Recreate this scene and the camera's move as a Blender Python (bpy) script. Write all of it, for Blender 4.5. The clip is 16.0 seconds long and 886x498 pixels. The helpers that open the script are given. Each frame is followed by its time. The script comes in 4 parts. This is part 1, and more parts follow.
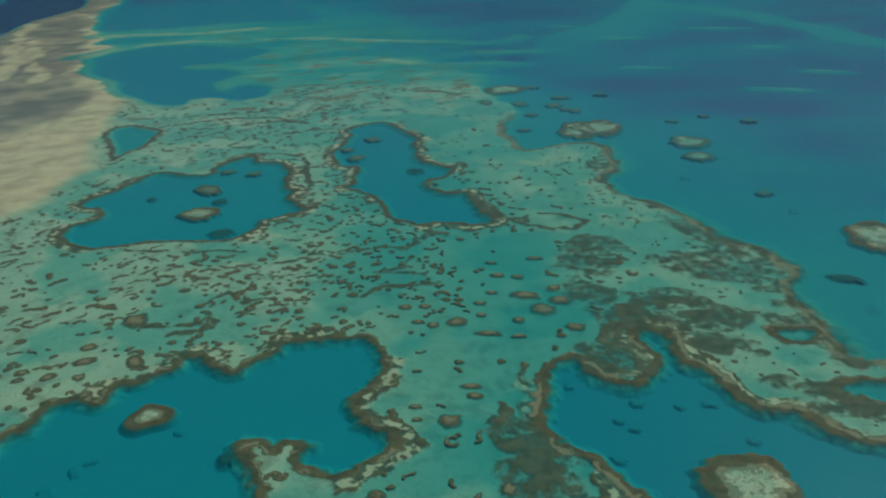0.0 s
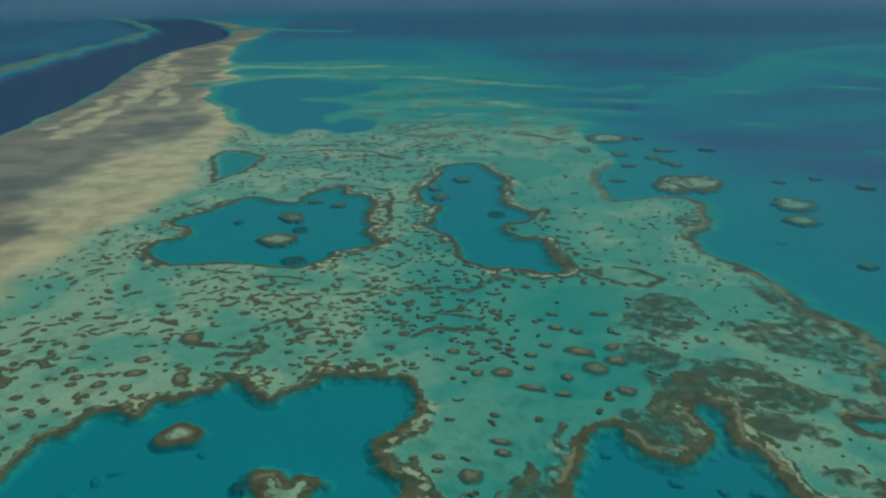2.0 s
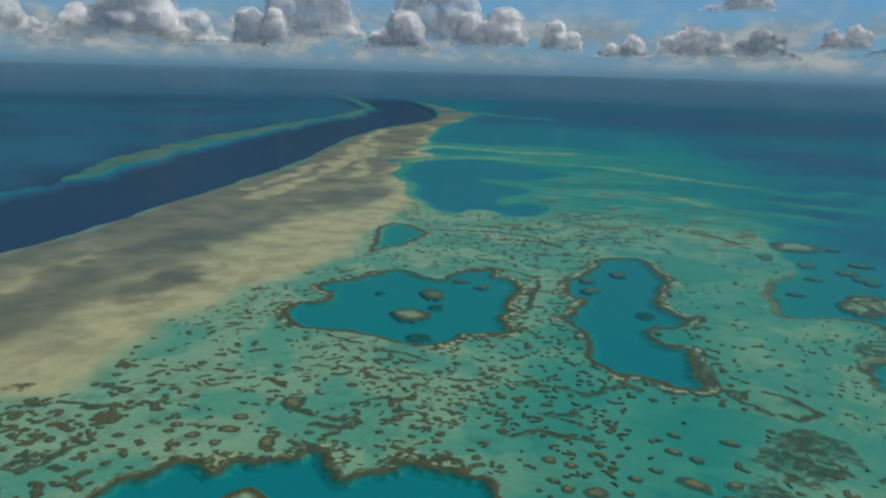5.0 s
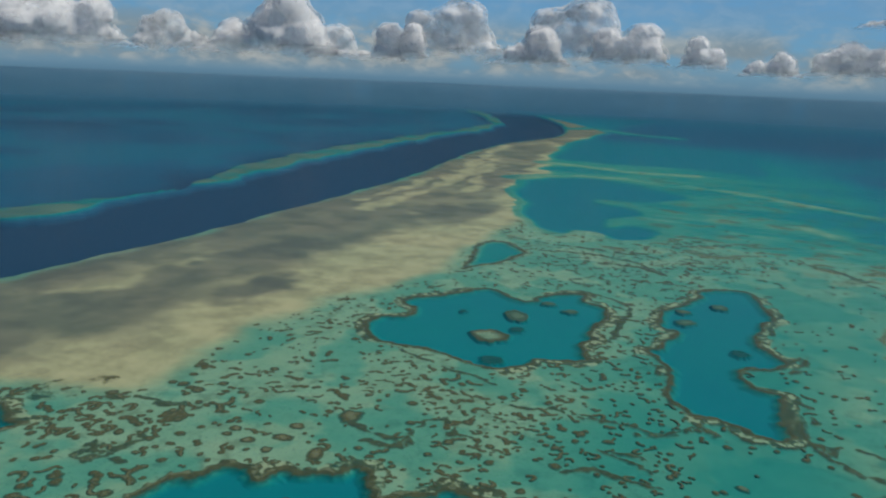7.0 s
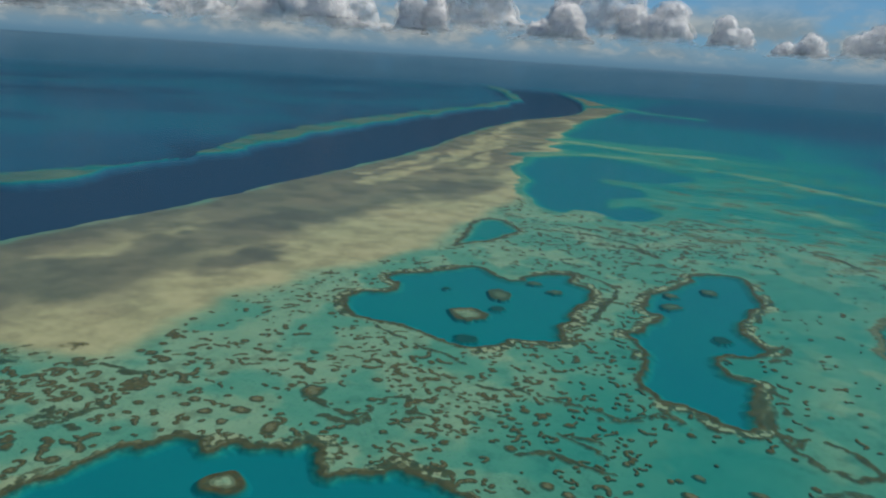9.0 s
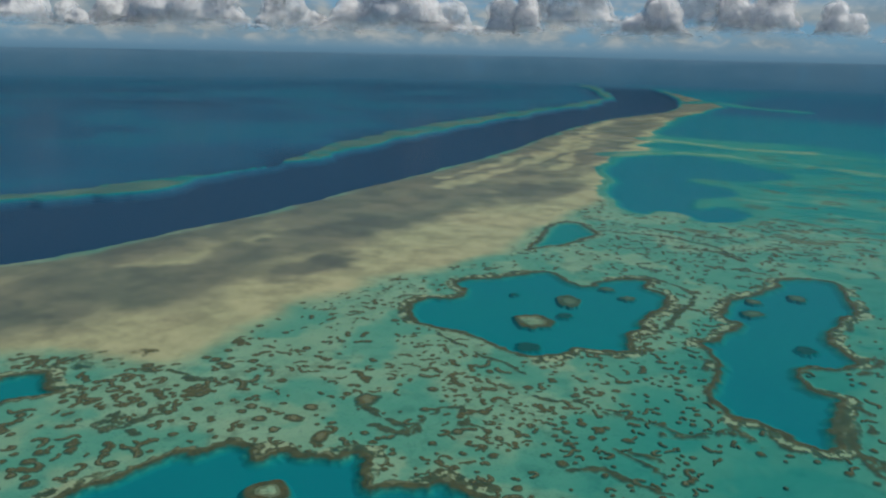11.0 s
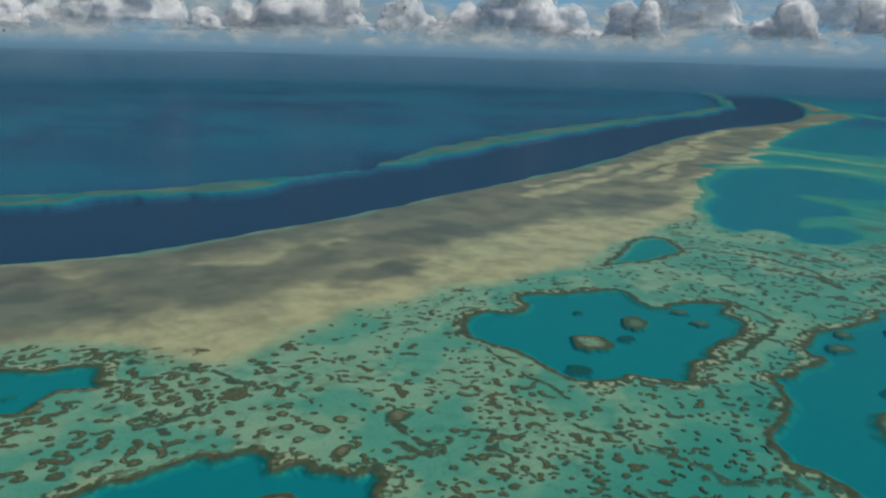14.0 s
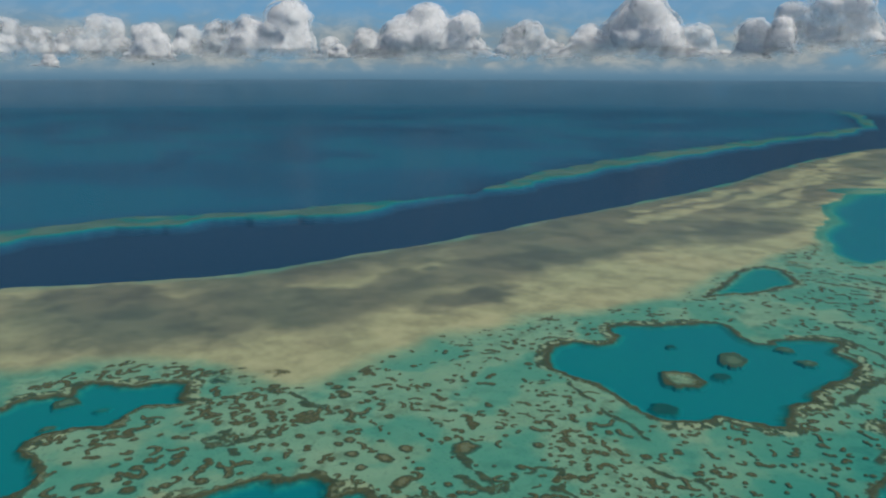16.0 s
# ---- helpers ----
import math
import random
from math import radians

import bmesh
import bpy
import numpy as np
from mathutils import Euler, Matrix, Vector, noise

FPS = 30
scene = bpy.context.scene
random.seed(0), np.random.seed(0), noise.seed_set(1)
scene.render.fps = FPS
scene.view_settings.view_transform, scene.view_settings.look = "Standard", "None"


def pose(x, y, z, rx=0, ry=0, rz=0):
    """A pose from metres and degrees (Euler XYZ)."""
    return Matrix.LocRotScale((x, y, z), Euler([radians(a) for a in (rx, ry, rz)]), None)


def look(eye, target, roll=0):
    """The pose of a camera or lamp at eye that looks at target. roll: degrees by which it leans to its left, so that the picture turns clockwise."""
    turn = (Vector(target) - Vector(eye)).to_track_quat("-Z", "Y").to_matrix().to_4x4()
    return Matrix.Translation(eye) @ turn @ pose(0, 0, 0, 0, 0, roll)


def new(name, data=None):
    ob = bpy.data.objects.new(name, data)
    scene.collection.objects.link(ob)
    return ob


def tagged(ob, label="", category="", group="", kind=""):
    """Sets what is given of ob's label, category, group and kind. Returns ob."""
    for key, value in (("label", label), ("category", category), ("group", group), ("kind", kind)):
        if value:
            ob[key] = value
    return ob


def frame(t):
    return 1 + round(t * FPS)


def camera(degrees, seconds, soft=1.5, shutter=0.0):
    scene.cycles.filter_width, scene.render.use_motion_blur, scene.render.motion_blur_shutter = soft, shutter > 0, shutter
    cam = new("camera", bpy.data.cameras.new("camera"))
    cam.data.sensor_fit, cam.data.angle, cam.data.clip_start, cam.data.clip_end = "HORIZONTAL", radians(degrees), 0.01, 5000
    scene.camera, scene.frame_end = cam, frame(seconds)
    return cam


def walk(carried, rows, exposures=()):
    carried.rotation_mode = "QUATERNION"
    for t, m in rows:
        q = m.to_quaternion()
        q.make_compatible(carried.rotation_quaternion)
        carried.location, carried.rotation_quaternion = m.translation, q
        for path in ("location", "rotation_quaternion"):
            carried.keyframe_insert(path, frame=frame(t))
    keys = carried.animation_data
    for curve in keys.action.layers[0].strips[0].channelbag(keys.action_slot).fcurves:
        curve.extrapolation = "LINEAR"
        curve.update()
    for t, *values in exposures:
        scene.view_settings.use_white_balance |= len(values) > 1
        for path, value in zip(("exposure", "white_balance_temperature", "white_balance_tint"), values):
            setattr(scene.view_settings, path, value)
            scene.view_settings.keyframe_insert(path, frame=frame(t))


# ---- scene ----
# A coral reef seen from an aircraft: lagoons, rims, sand flats, a deep channel, open sea and clouds.

# ---------------------------------------------------------------- camera
cam = camera(60.25, 16.0, soft=2.2)
# seconds, place, heading to the right of +y, pitch, lean
FLIGHT = [
    (0.0, 55.32, -221.11, 141.15, 10.988, -22.928, -2.312),
    (0.5, 60.65, -219.70, 140.26, 9.167, -22.096, -1.738),
    (1.0, 66.52, -218.76, 139.55, 7.346, -21.261, -1.210),
    (1.5, 72.97, -218.01, 139.14, 4.864, -20.439, -0.948),
    (2.0, 78.90, -216.69, 138.69, 2.004, -19.627, -0.671),
    (2.5, 83.90, -214.62, 138.08, -0.948, -18.908, -0.316),
    (3.0, 88.52, -211.57, 137.43, -3.787, -18.324, 0.049),
    (3.5, 92.00, -207.06, 136.03, -6.036, -17.509, 0.574),
    (4.0, 97.32, -204.02, 135.46, -8.063, -16.353, 0.874),
    (4.5, 103.37, -201.78, 135.26, -10.322, -14.851, 1.205),
    (5.0, 109.24, -198.68, 135.66, -13.091, -13.422, 1.541),
    (5.2, 111.26, -197.91, 135.10, -14.329, -12.826, 1.689),
    (7.3, 134.92, -181.93, 138.45, -23.825, -13.059, 2.768),
    (7.5, 136.31, -180.08, 138.30, -23.695, -13.492, 3.443),
    (8.0, 141.04, -175.74, 137.49, -23.467, -14.004, 3.829),
    (10.3, 159.69, -163.05, 140.18, -28.691, -15.278, 2.209),
    (10.5, 160.73, -160.94, 140.22, -29.588, -15.227, 1.879),
    (11.0, 163.31, -156.79, 140.09, -32.078, -14.749, 1.148),
    (11.5, 166.53, -151.83, 140.51, -34.548, -14.347, 0.868),
    (12.0, 169.23, -147.55, 140.50, -36.130, -14.189, 1.048),
    (12.5, 171.79, -143.02, 140.73, -37.214, -14.261, 1.378),
    (13.0, 174.75, -138.64, 141.07, -38.120, -14.402, 1.586),
    (13.5, 177.60, -134.28, 141.49, -39.230, -14.568, 1.613),
    (14.0, 179.93, -129.71, 141.77, -40.791, -14.603, 1.349),
    (14.5, 182.94, -124.86, 141.25, -42.943, -14.251, 0.769),
    (15.0, 184.51, -120.17, 142.89, -45.288, -14.013, 0.412),
    (15.5, 186.58, -115.78, 143.35, -47.785, -13.551, 0.195),
    (16.0, 189.02, -110.99, 142.53, -50.080, -13.010, 0.099),
]
walk(cam, [(t, pose(x, y, z, 90 + pitch, 0, -head) @ pose(0, 0, 0, 0, 0, lean)) for t, x, y, z, head, pitch, lean in FLIGHT])

# ---------------------------------------------------------------- light
SUN_HEADING, SUN_HEIGHT = 50.0, 52.0
scene.view_settings.exposure = -0.34
world = bpy.data.worlds.new("world")
scene.world = world
world.use_nodes = True
wn = world.node_tree.nodes
sky = wn.new("ShaderNodeTexSky")
sky.sky_type = "NISHITA"
sky.sun_disc = False
sky.sun_elevation = radians(SUN_HEIGHT)
sky.sun_rotation = radians(SUN_HEADING)
sky.air_density, sky.dust_density, sky.ozone_density = 1.0, 0.2, 2.0
wn["Background"].inputs["Strength"].default_value = 0.085
world.node_tree.links.new(sky.outputs[0], wn["Background"].inputs["Color"])

sun_way = Vector((math.sin(radians(SUN_HEADING)) * math.cos(radians(SUN_HEIGHT)),
                  math.cos(radians(SUN_HEADING)) * math.cos(radians(SUN_HEIGHT)), math.sin(radians(SUN_HEIGHT))))
sun = new("sun", bpy.data.lights.new("sun", "SUN"))
sun.data.energy, sun.data.angle, sun.data.color = 3.2, radians(0.53), (1.0, 0.95, 0.85)
sun.matrix_world = look(sun_way * 100, (0, 0, 0))

# ---------------------------------------------------------------- the plan of the reef, in metres
POOL_A = [(-44, 0), (-37, 3), (-35, 12), (-32, 17), (-24, 17), (-19, 12), (-16, 15), (-14, 22), (-6, 22), (-1, 26), (5, 29), (7, 35), (11, 36), (20, 27), (25, 21), (28, 22), (33, 28), (41, 32), (43, 38), (53, 37), (64, 35), (72, 34), (76, 29), (78, 13), (74, 1), (67, -5), (65, -12), (68, -20), (74, -29), (75, -35), (69, -40), (60, -43), (54, -44), (46, -39), (45, -31), (48, -28), (42, -25), (38, -28), (34, -23), (29, -23), (33, -37), (36, -49), (37, -66), (15, -73), (-20, -61), (-49, -74), (-50, -58), (-51, -39), (-50, -29)]
POOL_B = [(120, -33), (125, -22), (130, -10), (134, -5), (140, -2), (145, -2), (145, -10), (147, -16), (152, -22), (159, -23), (167, -17), (171, -11), (171, -3), (170, 3), (172, 9), (178, 10), (182, 4), (180, -4), (179, -14), (183, -21), (184, -34), (186, -43), (196, -49), (200, -56), (204, -63), (210, -69), (227, -70), (230, -87), (203, -106), (158, -114), (138, -100), (135, -88), (135, -75), (133, -68), (131, -61), (128, -53), (123, -48), (121, -42)]
POOL_C = [(-70, 186), (-67, 197), (-56, 205), (-56, 216), (-59, 223), (-69, 229), (-67, 242), (-57, 253), (-49, 265), (-41, 279), (-35, 287), (-24, 285), (-14, 275), (-3, 271), (3, 275), (2, 284), (10, 295), (21, 306), (29, 305), (31, 292), (41, 287), (47, 279), (52, 259), (49, 244), (49, 228), (53, 219), (49, 208), (53, 196), (58, 188), (56, 181), (45, 177), (34, 173), (34, 166), (30, 159), (25, 154), (18, 151), (10, 151), (1, 154), (-10, 157), (-19, 160), (-31, 158), (-42, 158), (-51, 159), (-61, 167), (-68, 176)]
POOL_D = [(96, 357), (103, 365), (115, 372), (127, 373), (133, 360), (137, 345), (143, 324), (145, 310), (140, 302), (139, 287), (136, 270), (138, 256), (144, 247), (149, 238), (151, 229), (146, 220), (135, 215), (130, 210), (130, 203), (134, 194), (138, 188), (145, 187), (151, 185), (150, 175), (150, 163), (151, 151), (153, 142), (151, 135), (145, 133), (140, 133), (134, 137), (126, 141), (119, 142), (114, 141), (109, 147), (103, 154), (100, 162), (99, 175), (99, 187), (94, 199), (88, 209), (82, 216), (87, 223), (90, 237), (94, 259), (84, 262), (79, 293), (86, 307), (94, 329), (98, 342)]
POOL_E = [(-89, 424), (-83, 434), (-70, 435), (-57, 421), (-45, 407), (-48, 392), (-50, 373), (-54, 357), (-62, 349), (-67, 335), (-70, 329), (-74, 355), (-80, 380), (-88, 406)]
POOL_F = [(-172, 745), (-184, 810), (-192, 880), (-175, 920), (-147, 945), (-111, 957), (-70, 940), (-40, 928), (-6, 895), (27, 865), (44, 835), (29, 790), (4, 760), (-18, 748), (-52, 740), (-48, 725), (-17, 712), (8, 690), (11, 665), (4, 644), (-14, 620), (-15, 584), (-8, 568), (0, 588), (16, 594), (33, 580), (41, 552), (42, 520), (28, 502), (12, 497), (-6, 505), (-17, 527), (-31, 526), (-36, 509), (-51, 510), (-69, 522), (-90, 552), (-106, 576), (-120, 620), (-135, 672)]
POOL_G = [(-214, 1024), (-189, 1085), (-135, 1084), (-82, 1065), (-69, 1042), (-112, 1020), (-167, 1006), (-195, 1000)]
POOL_H = [(-240, 1200), (-260, 1311), (-283, 1530), (-264, 1690), (-185, 1800), (-70, 1790), (30, 1650), (110, 1400), (135, 1190), (64, 1190), (1, 1195), (-68, 1190), (-135, 1175), (-185, 1180)]
POOL_W = [(-166, -75), (-168, -62), (-173, -51), (-170, -41), (-166, -34), (-173, -29), (-175, -21), (-160, -10), (-154, 2), (-151, 9), (-143, 12), (-132, 4), (-124, 5), (-126, -3), (-133, -13), (-129, -21), (-122, -29), (-129, -42), (-131, -52), (-129, -59), (-123, -63), (-112, -60), (-103, -61), (-94, -64), (-90, -71), (-89, -80), (-95, -95), (-136, -114), (-165, -102)]
OCEAN = [(236, 372), (218, 330), (205, 283), (208, 259), (232, 264), (258, 262), (263, 239), (254, 208), (237, 189), (231, 163), (237, 146), (248, 128), (252, 101), (251, 78), (259, 68), (264, 50), (265, 40), (252, 29), (245, 15), (240, 2), (241, -10), (238, -20), (239, -30), (249, -38), (269, -58)]
CHAN_NEAR = [(-423, -164), (-401, -83), (-385, -22), (-351, 42), (-330, 92), (-321, 125), (-317, 165), (-315, 212), (-314, 268), (-312, 331), (-318, 416), (-321, 516), (-327, 621), (-333, 730), (-352, 881), (-379, 1019), (-402, 1180), (-418, 1340), (-420, 1500), (-400, 1640), (-392, 1760), (-440, 2030), (-560, 2400), (-816, 2955), (-1053, 3366)]
CHAN_FAR = [(-590, -173), (-578, -69), (-548, 8), (-548, 77), (-536, 151), (-520, 195), (-499, 234), (-479, 278), (-480, 344), (-490, 428), (-493, 519), (-518, 655), (-535, 740), (-550, 833), (-569, 1004), (-586, 1190), (-595, 1340), (-612, 1560), (-620, 1800), (-662, 2102), (-811, 2467), (-1048, 2932), (-1348, 3327), (-1587, 3548)]
STRIP_OUT = [(-640, -176), (-628, -63), (-600, 23), (-592, 95), (-585, 176), (-566, 220), (-551, 266), (-537, 319), (-525, 379), (-521, 455), (-526, 554), (-584, 734), (-612, 835), (-628, 938), (-646, 1122), (-666, 1330), (-676, 1500), (-672, 1690), (-682, 1900), (-710, 2125), (-820, 2400), (-1030, 2790), (-1300, 3170), (-1510, 3390)]
BEIGE_EDGE = [(-243, -117), (-210, -54), (-197, -19), (-165, 20), (-122, 40), (-108, 60), (-112, 91), (-116, 125), (-114, 159), (-111, 194), (-102, 227), (-87, 271), (-75, 326), (-88, 395), (-96, 465), (-91, 526), (-112, 621), (-152, 737), (-174, 854), (-190, 1014), (-250, 1241), (-300, 1549), (-312, 1921), (-379, 2198)]
POOL_R = [(220, -4), (228, -3), (235, -6), (234, -11), (227, -13), (220, -11)]
POOL_S = [(216, -43), (222, -40), (235, -42), (243, -50), (231, -55), (221, -49)]
# low coral ridges on the flats: half width and line
RIDGES = [
    (1.6, [(164, 131), (175, 141), (188, 136), (196, 121), (188, 115), (176, 117), (168, 125), (164, 131)]),
    (1.6, [(76, 68), (87, 74), (96, 72), (109, 72)]),
    (1.5, [(85, 90), (95, 87), (104, 83), (115, 80)]),
    (1.8, [(23, 313), (35, 311), (50, 302), (59, 295), (63, 274), (60, 260), (62, 237), (62, 220)]),
    (1.4, [(8, 339), (16, 349), (21, 360), (33, 353), (36, 342), (26, 332), (15, 332), (8, 339)]),
    (2.0, [(-45, 452), (-9, 452), (27, 450), (66, 449), (111, 447)]),
    (1.8, [(21, 438), (45, 418), (68, 396)]),
    (2.2, [(157, 501), (185, 486), (204, 459), (215, 437)]),
    (3.5, [(149, 160), (153, 151), (163, 137), (167, 132)]),
    (2.0, [(147, 167), (157, 180), (167, 173), (163, 160)]),
    (2.0, [(146, 226), (160, 248), (160, 229), (150, 212)]),
    (1.4, [(-79, 20), (-73, 16), (-76, 10), (-76, 0), (-80, -6), (-86, -5), (-88, 3), (-87, 8)]),
    (1.3, [(-12, 67), (1, 62), (14, 59), (15, 66)]),
    (1.5, [(40, 111), (48, 113), (57, 119), (68, 116), (77, 116)]),
    (1.3, [(80, 116), (87, 120), (96, 117), (106, 116), (111, 125), (118, 128)]),
    (1.2, [(-33, 152), (0, 138), (15, 138), (26, 131)]),
    (1.5, [(90, 92), (100, 92), (108, 85)]),
    (1.8, [(94, 110), (108, 116), (117, 132), (129, 124)]),
    (2.0, [(-119, 38), (-105, 40), (-87, 45), (-75, 47)]),
    (1.6, [(14, 72), (16, 61), (11, 54), (0, 55)]),
    (1.4, [(15, 71), (15, 82), (22, 88), (28, 76), (37, 78)]),
    (1.8, [(-83, -1), (-84, 7), (-84, 1), (-67, 0)]),
    (1.6, [(-118, 42), (-103, 44), (-86, 46), (-84, 50)]),
    (5, [(160, 6), (171, 21), (177, 29)]),
    (2.0, [(127, -1), (114, -19), (106, -36)]),
    (2.2, [(94, 184), (91, 223), (95, 236)]),
    (3.0, [(19, 402), (48, 409), (67, 392)]),
    (2.4, [(-30, 423), (6, 433), (41, 422)]),
    (2.6, [(78, 440), (91, 432), (109, 441)]),
]
# fields of crowded brown coral: place, half lengths, turn, density
CORAL_FIELDS = [(193, 22, 28, 18, -30, 1.45), (189, 86, 16, 20, -24, 1.15), (112, -59, 12, 18, -19, 1.9), (168, 42, 16, 16, -23, 1.4), (224, 55, 27, 16, -31, 0.9), (195, -8, 17, 10, -33, 1.4), (110, -39, 9, 12, -16, 1.7), (177, 74, 14, 18, -14, 1.25), (-137, 35, 24, 12, 60, 0.9), (152, 158, 7, 16, 10, 1.5), (232, 10, 10, 30, 0, 0.9), (157, -6, 15, 12, -25, 2.0), (172, 20, 10, 10, 0, 1.7), (218, -48, 26, 12, -30, 1.6), (-40, -40, 6, 20, 0, 1.2), (120, -85, 12, 14, 0, 1.5)]

# ---------------------------------------------------------------- noise and distances
rng = np.random.RandomState(7)
LATTICE = rng.rand(512, 512)


def value_noise(x, y):
    """Smooth noise from 0 to 1 with a period of one metre."""
    xi, yi = np.floor(x).astype(np.int64), np.floor(y).astype(np.int64)
    u, v = x - xi, y - yi
    u, v = u * u * (3 - 2 * u), v * v * (3 - 2 * v)
    a, b = LATTICE[xi & 511, yi & 511], LATTICE[(xi + 1) & 511, yi & 511]
    c, d = LATTICE[xi & 511, (yi + 1) & 511], LATTICE[(xi + 1) & 511, (yi + 1) & 511]
    return (a * (1 - u) + b * u) * (1 - v) + (c * (1 - u) + d * u) * v


def fbm(x, y, size, octaves=4, off=0.0):
    total, weight, norm = 0.0, 1.0, 0.0
    x, y = (0.8 * x + 0.6 * y) / size + off, (0.8 * y - 0.6 * x) / size + 2.7 * off
    for _ in range(octaves):
        total, norm = total + weight * value_noise(x, y), norm + weight
        x, y, weight = x * 2.03 + 11.3, y * 2.03 + 5.7, weight * 0.5
    return total / norm


def smooth(a, b, x):
    u = np.clip((x - a) / (b - a), 0, 1)
    return u * u * (3 - 2 * u)


def rounded(points, steps=5):
    """A closed outline drawn smoothly through its corners."""
    p = np.array(points, float)
    a, b, c, d = np.roll(p, 1, 0), p, np.roll(p, -1, 0), np.roll(p, -2, 0)
    out = []
    for u in np.arange(steps) / steps:
        out.append(0.5 * (2 * b + (c - a) * u + (2 * a - 5 * b + 4 * c - d) * u * u + (3 * b - a - 3 * c + d) * u ** 3))
    return np.stack(out, 1).reshape(-1, 2)


def distance(x, y, outline, reach):
    """Signed distance to a closed outline, negative inside; past the reach it is only known to be far."""
    out = np.full(x.shape, float(reach))
    lo, hi = outline.min(0) - reach, outline.max(0) + reach
    near = np.nonzero((x > lo[0]) & (x < hi[0]) & (y > lo[1]) & (y < hi[1]))[0]
    a, b = outline, np.roll(outline, -1, 0)
    for part in np.array_split(near, max(1, len(near) // 20000 + 1)):
        px, py = x[part], y[part]
        best, inside = np.full(px.shape, 1e9), np.zeros(px.shape, bool)
        for (ax, ay), (bx, by) in zip(a, b):
            dx, dy = bx - ax, by - ay
            u = np.clip(((px - ax) * dx + (py - ay) * dy) / (dx * dx + dy * dy + 1e-9), 0, 1)
            best = np.minimum(best, (px - ax - u * dx) ** 2 + (py - ay - u * dy) ** 2)
            if ay != by:
                inside ^= ((ay > py) != (by > py)) & (px < dx * (py - ay) / dy + ax)
        out[part] = np.where(inside, -1, 1) * np.minimum(np.sqrt(best), 1e5)
    return out


# ---------------------------------------------------------------- materials
def nodes_of(name):
    m = bpy.data.materials.new(name)
    m.use_nodes = True
    t = m.node_tree
    return m, t.nodes, t.links, t.nodes["Principled BSDF"]


class Graph:
    """Short ways to lay and join shader nodes."""

    def __init__(self, tree):
        self.n, self.l = tree.nodes, tree.links

    def put(self, socket, value):
        if hasattr(value, "is_output"):
            self.l.new(value, socket)
        elif hasattr(value, "__len__") and len(value) == 3 and socket.type == "RGBA":
            socket.default_value = (*value, 1)
        else:
            socket.default_value = value

    def math(self, op, a, b=0.0, c=0.0):
        m = self.n.new("ShaderNodeMath")
        m.operation = op
        for i, v in enumerate((a, b, c)):
            self.put(m.inputs[i], v)
        return m.outputs[0]

    def mix(self, fac, a, b, blend="MIX"):
        m = self.n.new("ShaderNodeMix")
        m.data_type, m.blend_type = "RGBA", blend
        self.put(m.inputs[0], fac), self.put(m.inputs[6], a), self.put(m.inputs[7], b)
        return m.outputs[2]

    def noise(self, vector, scale, detail=4.0, rough=0.6, warp=0.0):
        m = self.n.new("ShaderNodeTexNoise")
        self.l.new(vector, m.inputs["Vector"])
        m.inputs["Scale"].default_value, m.inputs["Detail"].default_value = scale, detail
        m.inputs["Roughness"].default_value, m.inputs["Distortion"].default_value = rough, warp
        return m.outputs["Fac"]

    def ramp(self, fac, stops):
        m = self.n.new("ShaderNodeValToRGB")
        r = m.color_ramp
        while len(r.elements) < len(stops):
            r.elements.new(0.5)
        for e, (at, c) in zip(r.elements, stops):
            e.position, e.color = at, (*c, 1)
        self.put(m.inputs[0], fac)
        return m.outputs[0]

    def span(self, value, a, b, lo=0.0, hi=1.0):
        m = self.n.new("ShaderNodeMapRange")
        m.interpolation_type = "SMOOTHSTEP"
        for i, v in enumerate((value, a, b, lo, hi)):
            self.put(m.inputs[i], v)
        return m.outputs[0]

    def layer(self, name):
        m = self.n.new("ShaderNodeAttribute")
        m.attribute_name = name
        return m.outputs["Fac"]

    def place(self):
        g = self.n.new("ShaderNodeNewGeometry")
        s = self.n.new("ShaderNodeSeparateXYZ")
        self.l.new(g.outputs["Position"], s.inputs[0])
        return g.outputs["Position"], s.outputs["Z"]

    def stretch(self, vector, x, y, z, turn=0.0):
        m = self.n.new("ShaderNodeMapping")
        self.l.new(vector, m.inputs["Vector"])
        m.inputs["Scale"].default_value = (x, y, z)
        m.inputs["Rotation"].default_value = (0, 0, radians(turn))
        return m.outputs[0]


def under_water(g, bottom, z):
    """The colour of a bottom seen through clear lagoon water as deep as it lies."""
    deep = g.math("MAXIMUM", g.math("MULTIPLY", z, -4.0), 0.0)
    red = g.math("EXPONENT", g.math("MULTIPLY", deep, -0.52))
    green = g.math("EXPONENT", g.math("MULTIPLY", deep, -0.085))
    blue = g.math("EXPONENT", g.math("MULTIPLY", deep, -0.12))
    tint = g.n.new("ShaderNodeCombineXYZ")
    for i, v in enumerate((red, green, blue)):
        g.put(tint.inputs[i], v)
    seen = g.mix(1.0, bottom, tint.outputs[0], "MULTIPLY")
    body = g.ramp(g.math("DIVIDE", deep, 45.0), [
(0.0, (0.010, 0.235, 0.205)), (0.06, (0.003, 0.225, 0.22)), (0.16, (0.003, 0.203, 0.236)), (0.24, (0.003, 0.158, 0.216)),
        (0.36, (0.013, 0.110, 0.188)), (1.0, (0.012, 0.046, 0.092))])
    veil = g.math("SUBTRACT", 1.0, g.math("EXPONENT", g.math("MULTIPLY", deep, -0.34)))
    return g.mix(veil, seen, body)


